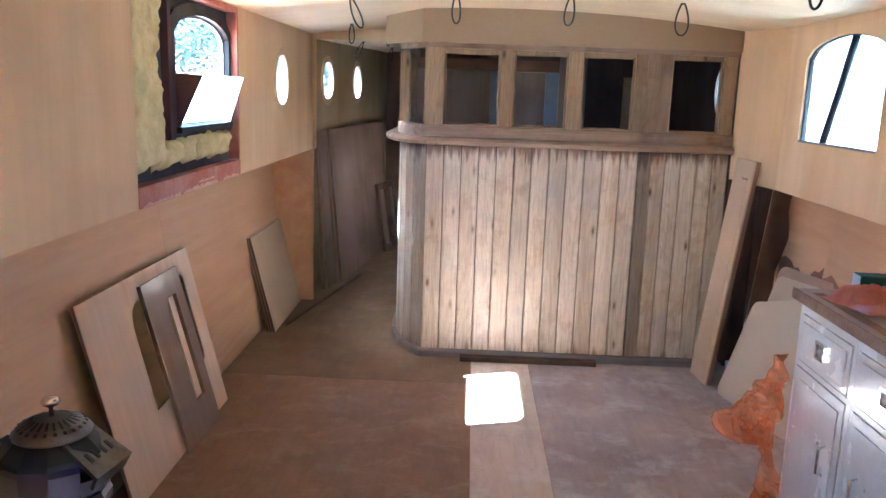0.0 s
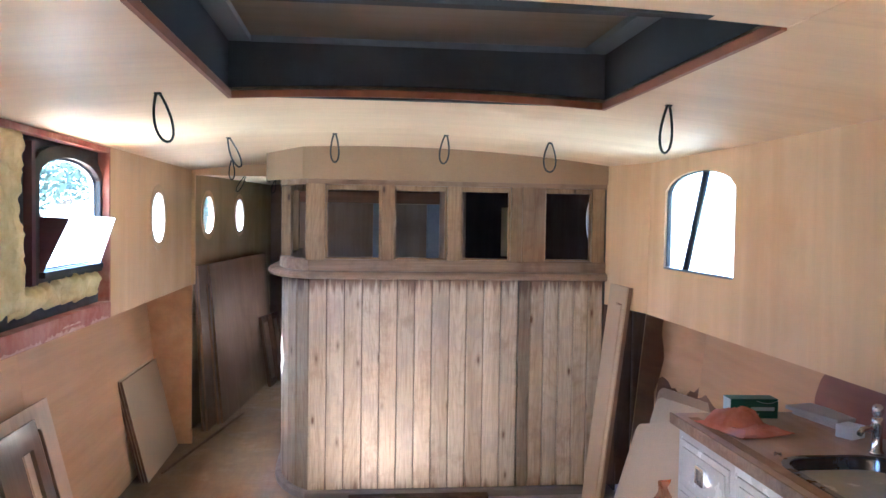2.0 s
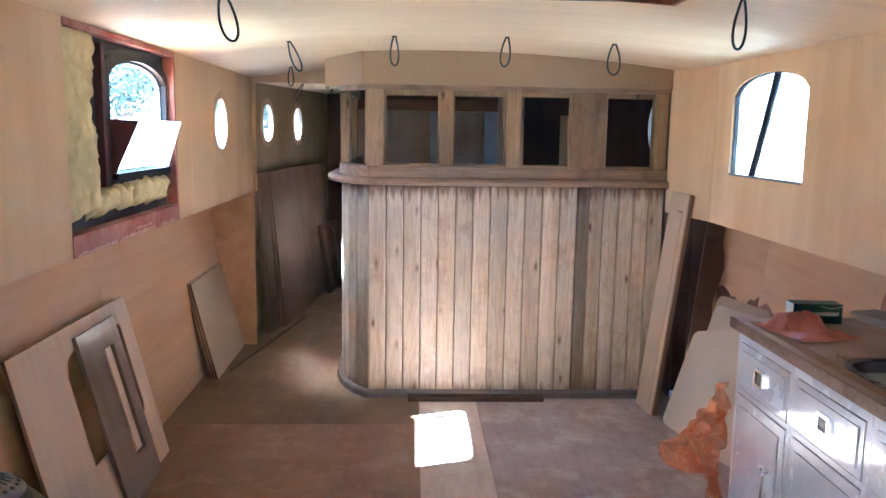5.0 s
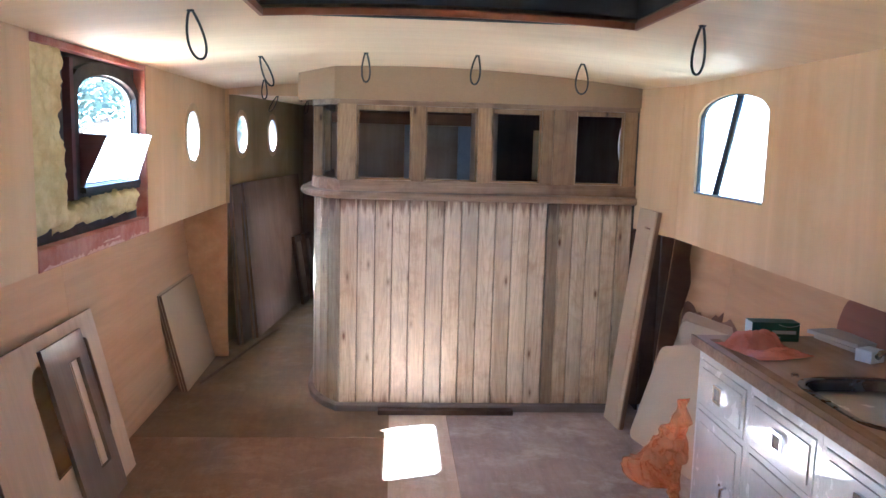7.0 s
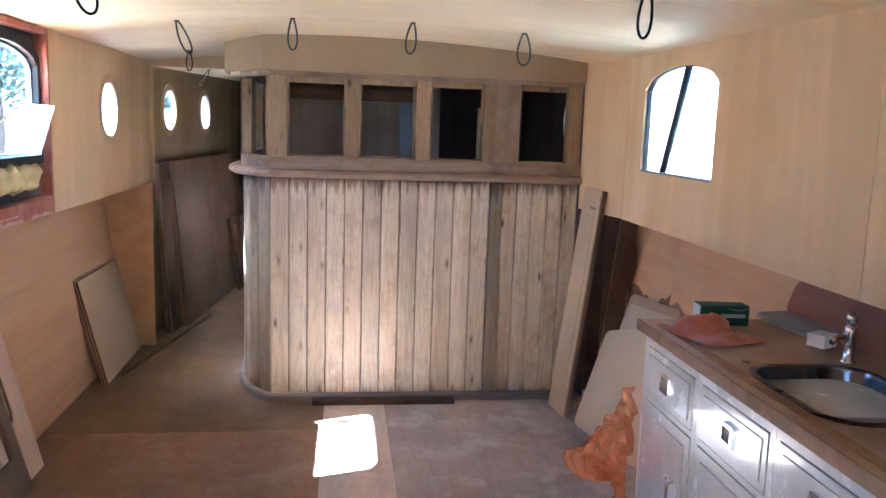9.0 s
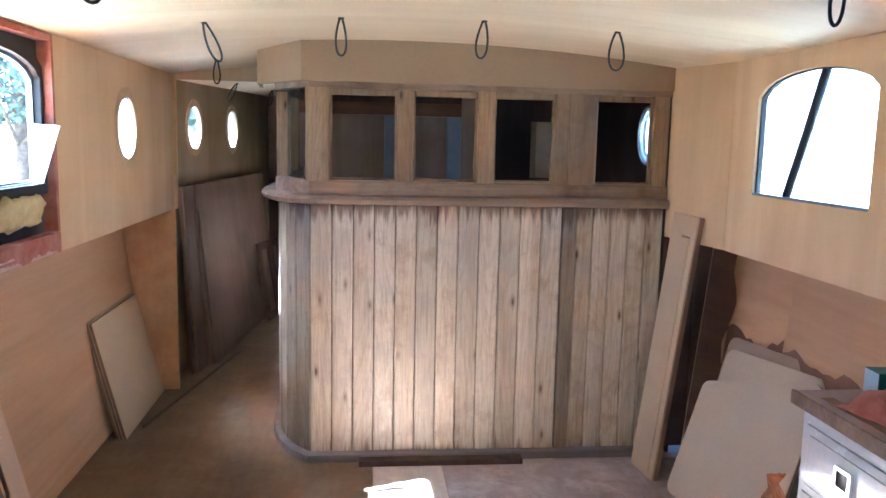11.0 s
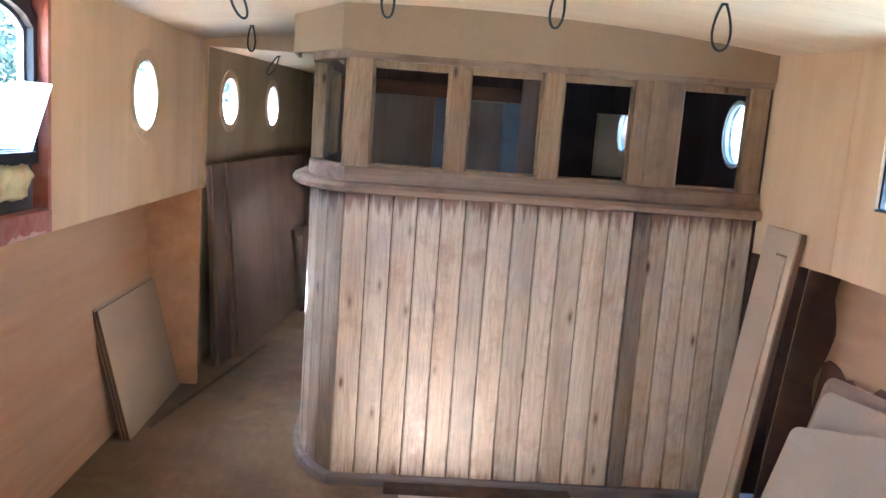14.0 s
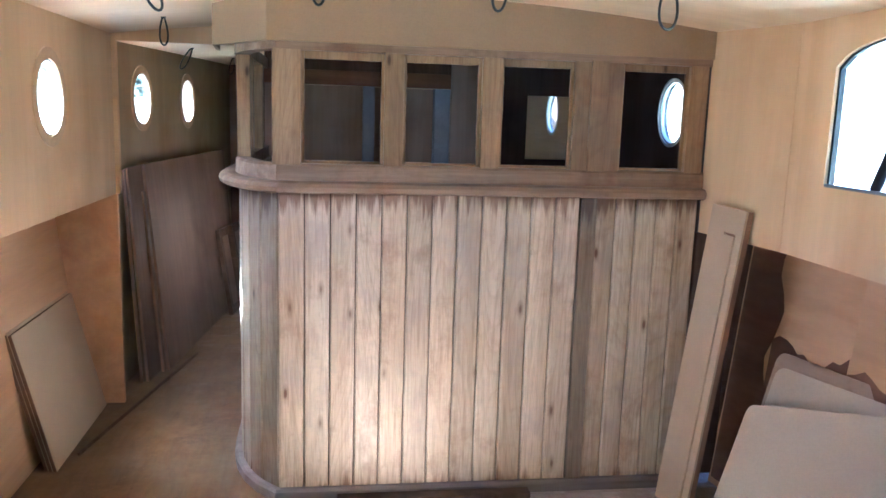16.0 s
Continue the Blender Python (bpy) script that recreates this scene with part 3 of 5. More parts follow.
slab(taper, [(RX, 4.522, DECK), (RX, 4.522, top_of(RX)), (1.712, 5.0, top_of(1.712)), (1.712, 5.0, DECK)], -0.012)
part("panel", taper, PLY_WALL, wall_right)
part("hull_side", plate(rect(BACK, FAR, DECK + 0.022, 2.06), [arched(WIN_R[0] - 0.01, WIN_R[1] + 0.01, WIN_R[2] - 0.01, WIN_R[3] + 0.01, 0.085), NEAR_HOLE, ring(5.535, 1.605, 0.15), ring(7.61, 1.60, 0.147)], 0.015, Matrix.Translation((RX + 0.03, 0, 0)) @ YZ), BITUMEN, wall_right)
part("lower_panel", slab(bmesh.new(), [(1.88, 5.02, 0), (1.99, 4.422, 0), (LOW_R, 4.422, DECK), (1.99, 5.02, DECK)], 0.015), PLY_LOW, wall_right, "reddish plywood lower panel")
for y0, y1 in ((BACK, 2.0), (2.002, 4.42)):
    part("lower_panel", slab(bmesh.new(), [(1.99, y1, 0), (1.99, y0, 0), (LOW_R, y0, DECK), (LOW_R, y1, DECK)], 0.015), PLY_LOW, wall_right, "reddish plywood lower panel")
part("deck_underside", box(RX + 0.0125, 2.2, BACK, 5.2, DECK, DECK + 0.02), PLY_LOW, wall_right)
part("outer_hull", box(2.2, 2.26, BACK, FAR, -0.05, DECK + 0.05), BITUMEN, wall_right)

# ---- wall behind the walk's start ----
wall_back = structure(part("wall_back", plate(rect(-1.35, 2.25, 0, 2.06), [], -0.04, Matrix.Translation((0, BACK, 0)) @ XZ), PLY_WALL), "plain plywood wall closing the cabin", "wall")

# ---- ceiling with the hatch ----
def ceiling_mesh():
    b = bmesh.new()
    xs = sorted(set([round(-1.05 + i * 0.1, 3) for i in range(30)] + [HX0, HX0 + 0.0025, HX1, HX1 + 0.0025, 1.87]))
    ys = [BACK, 1.62, 1.6225, HY0, HY1, 4.06, 4.0625, BULK, FAR]
    grid = {(i, j): b.verts.new((x, y, ceiling_z(x))) for i, x in enumerate(xs) for j, y in enumerate(ys)}
    for i in range(len(xs) - 1):
        for j in range(len(ys) - 1):
            if xs[i] >= HX0 - 1e-6 and xs[i + 1] <= HX1 + 1e-6 and j == 3:
                continue
            if j in (1, 5) or (j < 3 and xs[i] in (HX0, HX1)):
                continue
            b.faces.new([grid[i, j], grid[i + 1, j], grid[i + 1, j + 1], grid[i, j + 1]])
    out = bmesh.ops.extrude_face_region(b, geom=list(b.faces))
    bmesh.ops.translate(b, vec=(0, 0, 0.03), verts=[v for v in out["geom"] if isinstance(v, bmesh.types.BMVert)])
    return b
deckhead = bmesh.new()
for x0, x1, y0, y1 in ((-1.05, HX0 - 0.031, BACK, FAR), (HX1 + 0.031, 1.87, BACK, FAR), (HX0 - 0.031, HX1 + 0.031, BACK, HY0 - 0.031), (HX0 - 0.031, HX1 + 0.031, HY1 + 0.031, FAR)):
    n = max(1, round((x1 - x0) / 0.1))
    for i in range(n):
        a, c = x0 + (x1 - x0) * i / n, x0 + (x1 - x0) * (i + 1) / n
        slab(deckhead, [(a, y0, ceiling_z(a) + 0.034), (c, y0, ceiling_z(c) + 0.034), (c, y1, ceiling_z(c) + 0.034), (a, y1, ceiling_z(a) + 0.034)], -0.02)
structure(part("ceiling_deck", deckhead, BITUMEN), "dark deck over the ceiling panels", "ceiling")
structure(part("ceiling", ceiling_mesh(), PLY_CEIL), "cambered light plywood ceiling panels", "ceiling")
hatch = thing("hatch", "closed roof hatch lined in slate blue with reddish trim", "hatch", (0.465, 2.54, 2.0), kind="structure")
def hatch_part(name, b, mat, label=""):
    bmesh.ops.translate(b, vec=(-0.465, -2.54, -2.0), verts=b.verts)
    return part(name, b, mat, hatch, label)
TOPZ = 2.16
for x0, x1, y0, y1 in ((HX0 - 0.03, HX0, HY0 - 0.03, HY1 + 0.03), (HX1, HX1 + 0.03, HY0 - 0.03, HY1 + 0.03), (HX0, HX1, HY1, HY1 + 0.03), (HX0, HX1, HY0 - 0.03, HY0)):
    hatch_part("upstand", box(x0, x1, y0, y1, 1.988, TOPZ), HATCH_GREY, "slate blue lined hatch side")
hatch_part("top_frame", plate(rect(HX0 - 0.03, HX1 + 0.03, HY0 - 0.03, HY1 + 0.03), [rect(HX0 + 0.07, HX1 - 0.07, HY0 + 0.07, HY1 - 0.004)], 0.02, Matrix.Translation((0, 0, TOPZ))), HATCH_FRAME)
hatch_part("lid", box(HX0 - 0.02, HX1 + 0.02, HY0 - 0.02, HY1 + 0.02, TOPZ + 0.022, TOPZ + 0.05), HATCH_TOP, "brown stained wooden hatch lid")
def lip(x0, x1, y0, y1):
    b = bmesh.new()
    n = 10 if x1 - x0 > 0.1 else 1
    rows = []
    for i in range(n + 1):
        x = x0 + (x1 - x0) * i / n
        z = ceiling_z(x)
        rows.append([b.verts.new(c) for c in ((x, y0, z - 0.006), (x, y1, z - 0.006), (x, y1, z + 0.017), (x, y0, z + 0.017))])
    for a, c in zip(rows, rows[1:]):
        for j in range(4):
            b.faces.new((a[j], a[(j + 1) % 4], c[(j + 1) % 4], c[j]))
    b.faces.new(rows[0]), b.faces.new(rows[-1])
    return b
for x0, x1, y0, y1 in ((HX0, HX0 + 0.012, HY0, HY1), (HX1 - 0.012, HX1, HY0, HY1), (HX0 + 0.012, HX1 - 0.012, HY1 - 0.012, HY1)):
    hatch_part("edge_trim", lip(x0, x1, y0, y1), RED_WOOD, "reddish wooden edge trim")
structure(part("trim_beam", box(LX, -0.28, BULK, BULK + 0.05, 1.875, 1.975), PLY_WALL), "light plywood ceiling beam over the corridor's mouth", "beam")

# ---- panelled cabin ----
cabin = thing("wall_cabin", "weathered tongue-and-groove wheelhouse cabin with empty window openings", "cabin", (0, 5.0, 0), kind="structure")
def cabin_part(name, b, mat, label=""):
    bmesh.ops.translate(b, vec=(0, -5.0, 0), verts=b.verts)
    return part(name, b, mat, cabin, label)
SIDE = [(0.0, 5.0), (-0.072, 5.08), (-0.125, 5.175), (-0.165, 5.285), (-0.189, 5.405), (-0.197, 5.53), (-0.199, 5.66), (-0.2, 5.79)]
FULL = [(1.71, 5.0)] + SIDE + [(-0.2, FAR)]
SHELF = [(1.71, 5.0), (0.015, 5.0), (-0.058, 5.045), (-0.125, 5.13), (-0.178, 5.24), (-0.213, 5.37), (-0.229, 5.50), (-0.232, 5.65), (-0.232, FAR)]
cabin_part("ledge", sweep(list(reversed(SHELF)), [(-0.10, 1.252), (0.035, 1.252), (0.05, 1.26), (0.055, 1.276), (0.046, 1.29), (0.02, 1.297), (-0.10, 1.299)]), OLD_RAIL, "worn rounded shelf ledge")
cabin_part("sill_rail", sweep(list(reversed(FULL)), [(-0.05, 1.299), (0.014, 1.299), (0.012, 1.352), (0.004, 1.362), (-0.05, 1.362)]), OLD_RAIL, "worn sill rail under the openings")
cabin_part("plinth", sweep(list(reversed(FULL)), [(-0.02, 0.0), (0.03, 0.0), (0.03, 0.035), (0.02, 0.045), (-0.02, 0.045)]), PLINTH, "grey painted plinth strip")
cabin_part("top_rail", sweep(list(reversed(FULL)), [(-0.05, 1.785), (0.012, 1.785), (0.012, 1.84), (-0.05, 1.84)]), OLD_RAIL)
FASCIA = [(1.722, 4.985), (-0.035, 4.945), (-0.275, 5.30), (-0.30, 5.6)]
def fascia_mesh():
    b = bmesh.new()
    rows = []
    pts = []
    for (xa, ya), (xb, yb) in zip(FASCIA, FASCIA[1:]):
        n = 8 if abs(xa - xb) > 1 else 2
        pts += [(xa + (xb - xa) * i / n, ya + (yb - ya) * i / n) for i in range(n)]
    pts.append(FASCIA[-1])
    for x, y in pts:
        rows.append([b.verts.new((x, y, 1.812)), b.verts.new((x, y, ceiling_z(x) + 0.01)), b.verts.new((x + 0.012, y + 0.03, ceiling_z(x) + 0.01)), b.verts.new((x + 0.012, y + 0.03, 1.812))])
    for a, c in zip(rows, rows[1:]):
        for j in range(4):
            b.faces.new((a[j], a[(j + 1) % 4], c[(j + 1) % 4], c[j]))
    b.faces.new(rows[0]), b.faces.new(rows[-1])
    return b
cabin_part("fascia", fascia_mesh(), MDF, "plain tan board fascia under the ceiling")
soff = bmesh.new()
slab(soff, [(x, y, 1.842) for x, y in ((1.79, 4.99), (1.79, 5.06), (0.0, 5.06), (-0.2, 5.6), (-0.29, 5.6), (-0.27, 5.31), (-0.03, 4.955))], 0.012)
cabin_part("soffit", soff, OLD_DARK_AND_SHADE)
for x0, x1, d in ((-0.02, 0.087, 0.012), (0.401, 0.475, 0.006), (0.779, 0.856, 0.006), (1.148, 1.212, 0.006), (1.212, 1.28, 0.016), (1.28, 1.346, 0.006), (1.626, 1.70, 0.008)):
    cabin_part("post", box(x0, x1, 5.0 - d, 5.055, 1.358, 1.79, 0.003), OLD_POST)
for (x, y) in ((-0.187, 5.43), (-0.195, 5.62), (-0.198, 6.2)):
    cabin_part("post", box(x - 0.006, x + 0.05, y - 0.035, y + 0.035, 1.358, 1.79, 0.003), OLD_POST)
for x0, x1 in ((0.087, 0.401), (0.475, 0.779), (0.856, 1.148), (1.346, 1.626)):
    for a0, a1, z0, z1 in ((x0, x0 + 0.012, 1.363, 1.784), (x1 - 0.012, x1, 1.363, 1.784), (x0 + 0.012, x1 - 0.012, 1.363, 1.374), (x0 + 0.012, x1 - 0.012, 1.755, 1.784)):
        cabin_part("glazing_bead", box(a0, a1, 5.018, 5.034, z0, z1, 0.002), OLD_POST)
cabin_part("cover_strip", box(1.203, 1.268, 4.992, 5.03, 0.045, 1.253, 0.003), SHADE_AND_STRIP_PINE, "dark brown cover strip")
cabin_part("threshold_bar", box(0.235, 1.03, 4.905, 4.965, 0.0, 0.028, 0.004), OLD_DARK_AND_SHADE, "dark loose wooden bar on the floor")


# inside of the cabin
inner = thing("wall_cabin_inner", "dim panelled partition inside the cabin", "partition", (0, 6.6, 0), kind="structure")
def inner_part(name, b, mat, label=""):
    bmesh.ops.translate(b, vec=(0, -6.6, 0), verts=b.verts)
    return part(name, b, mat, inner, label)
inner_part("panel", box(-0.17, 0.378, 6.56, 6.58, 0, 1.708), DRAB_PANEL)
inner_part("header", box(-0.17, 0.88, 6.50, 6.56, 1.71, 1.79, 0.004), HEADER_WOOD, "red-brown header beam")
inner_part("door_post", box(0.38, 0.446, 6.50, 6.58, 0, 1.708, 0.004), POST_GREY, "blue-grey door post")
inner_part("panel", box(0.448, 0.793, 6.62, 6.64, 0, 1.705), DRAB_PANEL)
inner_part("door_post", box(0.795, 0.887, 6.56, 6.64, 0, 1.708, 0.004), POST_GREY, "blue-grey door post")
inner_part("panel", box(0.89, 1.09, 6.54, 6.57, 0, 1.99), DRAB_PANEL)
inner_part("panel", box(-0.17, 0.888, 6.5605, 6.575, 1.71, 1.98), OLD_DARK_AND_SHADE)
# partition and return painted near black for the gloom inside
inner_part("dark_wall", plate(rect(1.092, RX, 0, 2.0), [rect(1.43, 1.71, 1.30, 1.70)], 0.03, Matrix.Translation((0, 6.9, 0)) @ XZ), INNER_SHADE, "dark partition with a square opening, shade in its colour")
inner_part("dark_return", box(1.092, 1.11, 6.575, 6.9, 0, 2.0), INNER_SHADE)
structure(part("wall_inner_back", box(-0.18, RX, 8.4, 8.43, 0, 2.02), PALE_PLY), "pale plywood wall behind the cabin", "wall")

# ---- boards of the cabin ----
def board_mesh(width, height, name, mat=None):
    b = box(0, width - 0.004, 0.0, 0.02, 0, height)
    edges = [e for e in b.edges if abs(e.verts[0].co.x - e.verts[1].co.x) < 1e-6 and abs(e.verts[0].co.y) < 1e-6 and abs(e.verts[1].co.y) < 1e-6]
    bmesh.ops.bevel(b, geom=edges, offset=0.0055, segments=1, affect="EDGES")
    mesh = bpy.data.meshes.new(name)
    b.to_mesh(mesh)
    b.free()
    mesh.materials.append(mat or OLD_PINE)
    return mesh
def set_boards(mesh, places):
    for x, y, turn in places:
        ob = new("board", mesh)
        ob.parent = cabin
        ob.matrix_local = pose(x, y - 5.0, 0.04, 0, 0, turn)
set_boards(board_mesh(0.1, 1.214, "board"), [(0.002 + 0.1 * i, 5.0, 0) for i in range(12)])
set_boards(board_mesh(0.0875, 1.214, "board"), [(1.27 + 0.0875 * i, 5.006, 0) for i in range(5)])
# front boards going on behind the plank, their shade painted in as dark pine
set_boards(board_mesh(0.09, 1.07, "board", OLD_DARK_AND_SHADE), [(1.712 + 0.09 * i, 5.012, 0) for i in range(3)])
# same boards as the front, their shaded side painted darker
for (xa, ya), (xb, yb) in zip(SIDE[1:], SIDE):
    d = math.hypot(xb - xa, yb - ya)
    set_boards(board_mesh(d, 1.214, "board", SHADE_AND_STRIP_PINE), [(xa, ya, math.degrees(math.atan2(yb - ya, xb - xa)))])
set_boards(board_mesh(0.13, 1.214, "board", SHADE_AND_STRIP_PINE), [(-0.2, 5.79 + 0.13 * (i + 1), -90) for i in range(26)])
part("lining", box(0.03, 1.70, 5.03, 5.04, 0, 1.26), OLD_DARK_AND_SHADE, cabin).location = (0, -5.0, 0)

# ---- lights in the openings ----
window_light(-1.6, 3.9, 0.72, 1.6, 0.9, (0.8, 0, 0.45), 0.74)
window_light(-1.6, 0.28, 0.72, 1.6, 0.9, (0.8, 0, 0.45), 0.5, (0.92, 0.93, 0.93))
window_light(RX + 0.55, 0.28, 0.98, 1.3, 0.75, (-1, 0, 0.2), 0.85, (0.95, 0.94, 0.90))
window_light(RX + 0.55, 3.94, 0.98, 1.3, 0.75, (-1, 0, 0.2), 0.62)

# ---- leaning boards ----
def leaning(origin, heading, lean, roll=0.0):
    """Lays (u, v, w) on a leaning board: u along its foot, v up its face, w out of the face. heading: degrees from +x; lean: degrees back from upright."""
    a, h = radians(lean), radians(heading)
    u = Vector((math.cos(h), math.sin(h), 0))
    n0 = u.cross(Vector((0, 0, 1)))
    v = math.cos(a) * Vector((0, 0, 1)) - math.sin(a) * n0
    n = u.cross(v)
    m = Matrix(((u.x, v.x, n.x, origin[0]), (u.y, v.y, n.y, origin[1]), (u.z, v.z, n.z, origin[2]), (0, 0, 0, 1)))
    return m @ Matrix.Rotation(radians(roll), 4, "Z")


def lean_thing(name, label, category, m, group=""):
    ob = thing(name, label, category, group=group)
    ob.matrix_world = m
    return ob


def board_part(name, parent, outer, holes, thick, mat, back=0.0, label=""):
    b = plate(outer, holes, -thick, Matrix.Translation((0, 0, -back)))
    edges = [e for e in b.edges if len(e.link_faces) == 2 and e.calc_face_angle(0) > 0.6 and abs(e.verts[0].co.z - e.verts[1].co.z) < 1e-5]
    bmesh.ops.bevel(b, geom=edges, offset=0.0012, segments=1, affect="EDGES")
    return part(name, b, mat, parent, label)


# panel with a cut-out, and the glossy slotted panel before it
cut_panel = lean_thing("cut_out_panel", "pale plywood panel with a window cut out, leaning on the wall", "panel", leaning((-0.915, 3.09, 0), 90, 14))
hole = [(0.374, 0.245), (0.955, 0.265), (0.975, 0.30)] + [(0.97 - 0.03 + 0.03 * math.cos(radians(a)), 0.66 + 0.03 * math.sin(radians(a))) for a in (0, 30, 60, 90)] + [(0.374 + 0.09 - 0.09 * math.sin(radians(a)), 0.60 + 0.09 * math.cos(radians(a))) for a in (0, 20, 40, 60, 80, 90)]
board_part("sheet", cut_panel, rect(0, 1.095, 0, 0.795), [hole], 0.003, PALE_PLY)
board_part("core", cut_panel, rect(0.001, 1.094, 0.0, 0.794), [[(u + (0.002 if u < 0.6 else -0.002), v) for u, v in hole]], 0.013, PLY_EDGE, 0.0032)
slotted = lean_thing("slotted_panel", "glossy brown varnished panel with a long slot, leaning", "panel", leaning((-0.885, 3.575, 0), 90, 14.8))
board_part("sheet", slotted, rect(0, 0.40, 0, 0.75), [rect(0.205, 0.315, 0.16, 0.64)], 0.018, GLOSS_BROWN)
board_part("slat", slotted, rect(0.262, 0.318, 0.15, 0.65), [], 0.006, PALE_PLY, 0.019, "pale wooden slat behind the slot")

# small stack of boards before the bulkhead
for i in range(3):
    b = lean_thing("offcut_board", "tan fibreboard offcut leaning in a stack by the bulkhead", "board", leaning((-0.952 - 0.019 * i, 5.31 + 0.004 * i, 0), 90.5, 14), "offcut stack")
    board_part("sheet", b, rect(0, 0.80, 0, 0.625 + 0.008 * (i % 2)), [], 0.003, PLANK_MDF)
    board_part("core", b, rect(0.0005, 0.7995, 0.0005, 0.6245), [], 0.0135, PLY_EDGE, 0.0032)

# sheets in the corridor
for i, (x, y, ln, tall, w) in enumerate(((-0.745, 6.68, 5.4, 1.235, 1.9), (-0.77, 6.645, 5.0, 1.08, 1.8), (-0.82, 6.47, 3.9, 1.225, 1.9), (-0.848, 6.45, 3.2, 1.215, 1.8))):
    b = lean_thing("plywood_sheet", "large dull plywood sheet leaning along the corridor wall", "sheet", leaning((x, y, 0), 84.0, ln), "corridor sheets")
    board_part("sheet", b, rect(0, w, 0, tall), [], 0.003, SHEET_PLY)
    board_part("core", b, rect(0.0005, w - 0.0005, 0.0005, tall - 0.0005), [], 0.015, PLY_EDGE, 0.0032)
for i, (x, y, w) in enumerate(((-0.53, 8.0, 0.34), (-0.47, 8.28, 0.3))):
    b = lean_thing("dark_frame", "dark wooden frame leaning on the corridor sheets", "frame", leaning((x, y, 0), 84.0, 9, -2), "dark frames")
    board_part("rim", b, rect(0, w, 0, 0.66), [rect(0.06, w - 0.06, 0.06, 0.60)], 0.03, OLD_DARK_AND_SHADE)
    board_part("panel", b, rect(0.055, w - 0.055, 0.055, 0.605), [], 0.01, SHEET_PLY, 0.012)

# long stick on the floor
stick = part("floor_stick", box(0, 1.55, -0.006, 0.006, 0, 0.012, 0.002), OLD_DARK_AND_SHADE)
stick.matrix_world = pose(-0.913, 5.47, 0.001, 0, 0, 79.7)
tagged(stick, "thin dark wooden stick lying along the floor", "stick")

# plank and pale leaves by the right wall
plank = lean_thing("grooved_plank", "tall tan fibreboard plank with a routed groove, leaning", "plank", leaning((1.572, 4.905, 0), -84, 6.2, -1.5))
board_part("sheet", plank, rect(0, 0.225, 0, 1.255), [[(0.174, 0.03), (0.184, 0.03), (0.184, 1.16), (0.11, 1.16), (0.11, 1.15), (0.174, 1.15)]], 0.010, PLANK_MDF)
board_part("backing", plank, rect(0.001, 0.224, 0.001, 1.254), [], 0.022, PLY_EDGE, 0.0105)
def round_poly(points, r, n=5):
    """The outline of a polygon, counter-clockwise, with its corners rounded."""
    out = []
    k = len(points)
    for i in range(k):
        p, a, c = Vector(points[i]), Vector(points[i - 1]), Vector(points[(i + 1) % k])
        u, w = (a - p).normalized(), (c - p).normalized()
        half = math.acos(max(-1, min(1, u.dot(w)))) / 2
        d = r / math.tan(half)
        mid = p + (u + w).normalized() * r / math.sin(half)
        a0, a1 = p + u * d - mid, p + w * d - mid
        start, turn = math.atan2(a0.y, a0.x), a0.angle_signed(a1)
        out += [(mid.x + r * math.cos(start - turn * q / n), mid.y + r * math.sin(start - turn * q / n)) for q in range(n + 1)]
    return out


LEAVES = (((1.627, 4.592, 0), -77, 19, [(0, 0), (0.64, 0), (0.64, 0.715), (0, 0.53)], PALE_BOARD, "pale laminate table leaf with rounded corners, leaning by the worktop"),
          ((1.715, 4.60, 0), -77, 17, [(0, 0), (0.66, 0), (0.66, 0.70), (0, 0.68)], PALE_BOARD, "pale laminate table leaf standing behind another"),
          ((1.752, 4.66, 0), -77, 16, [(0, 0), (0.70, 0), (0.70, 0.72), (0, 0.72)], STAIN_BOARD, "brown stained leaf with rounded corners at the back"))
for origin, heading, ln, shape, mat, label in LEAVES:
    b = lean_thing("table_leaf", label, "board", leaning(origin, heading, ln), "leaning leaves")
    board_part("sheet", b, round_poly(shape, 0.045), [], 0.004, mat)
    board_part("edge_band", b, round_poly([(0.0006 + u * 0.998, 0.0006 + v * 0.998) for u, v in shape], 0.045), [], 0.012, PLY_EDGE, 0.0042)

# brushed dark varnish on the lower wall
def ragged(seed, y0, y1, low, high, n=26):
    rng = random.Random(seed)
    pts = [(y0, low), (y1, low)]
    for i in range(n + 1):
        y = y1 + (y0 - y1) * i / n
        pts.append((y, high + 0.03 * math.sin(i * 0.7) + rng.uniform(-0.022, 0.022)))
    return pts
def on_low_wall(outline):
    """A thin brushed film on the leaning lower wall and its tapering end; outline in (y, z)."""
    b = plate(outline, [], -0.0012, YZ)
    for v in b.verts:
        v.co.x += 1.9725 + 0.11 * v.co.z / DECK - max(0.0, v.co.y - 4.422) * 0.11 / 0.598
    return b
structure(part("trim_varnish", on_low_wall(ragged(4, 3.3, 4.42, 0.05, 0.70)), VARNISH), "brushed dark brown varnish on the lower wall", "varnish")
structure(part("trim_varnish", on_low_wall(ragged(6, 4.423, 4.80, 0.05, 0.70, 11)), VARNISH), "brushed dark brown varnish on the lower wall", "varnish")
edge_rng = random.Random(12)
structure(part("trim_varnish", on_low_wall([(5.0, 0.03), (5.0, 1.10)] + [(4.80 + 0.02 * math.sin(k * 1.1) + edge_rng.uniform(-0.012, 0.012), 1.10 - 1.07 * k / 16) for k in range(17)]), VARNISH), "dark brown varnish brushed down the wall's end", "varnish")

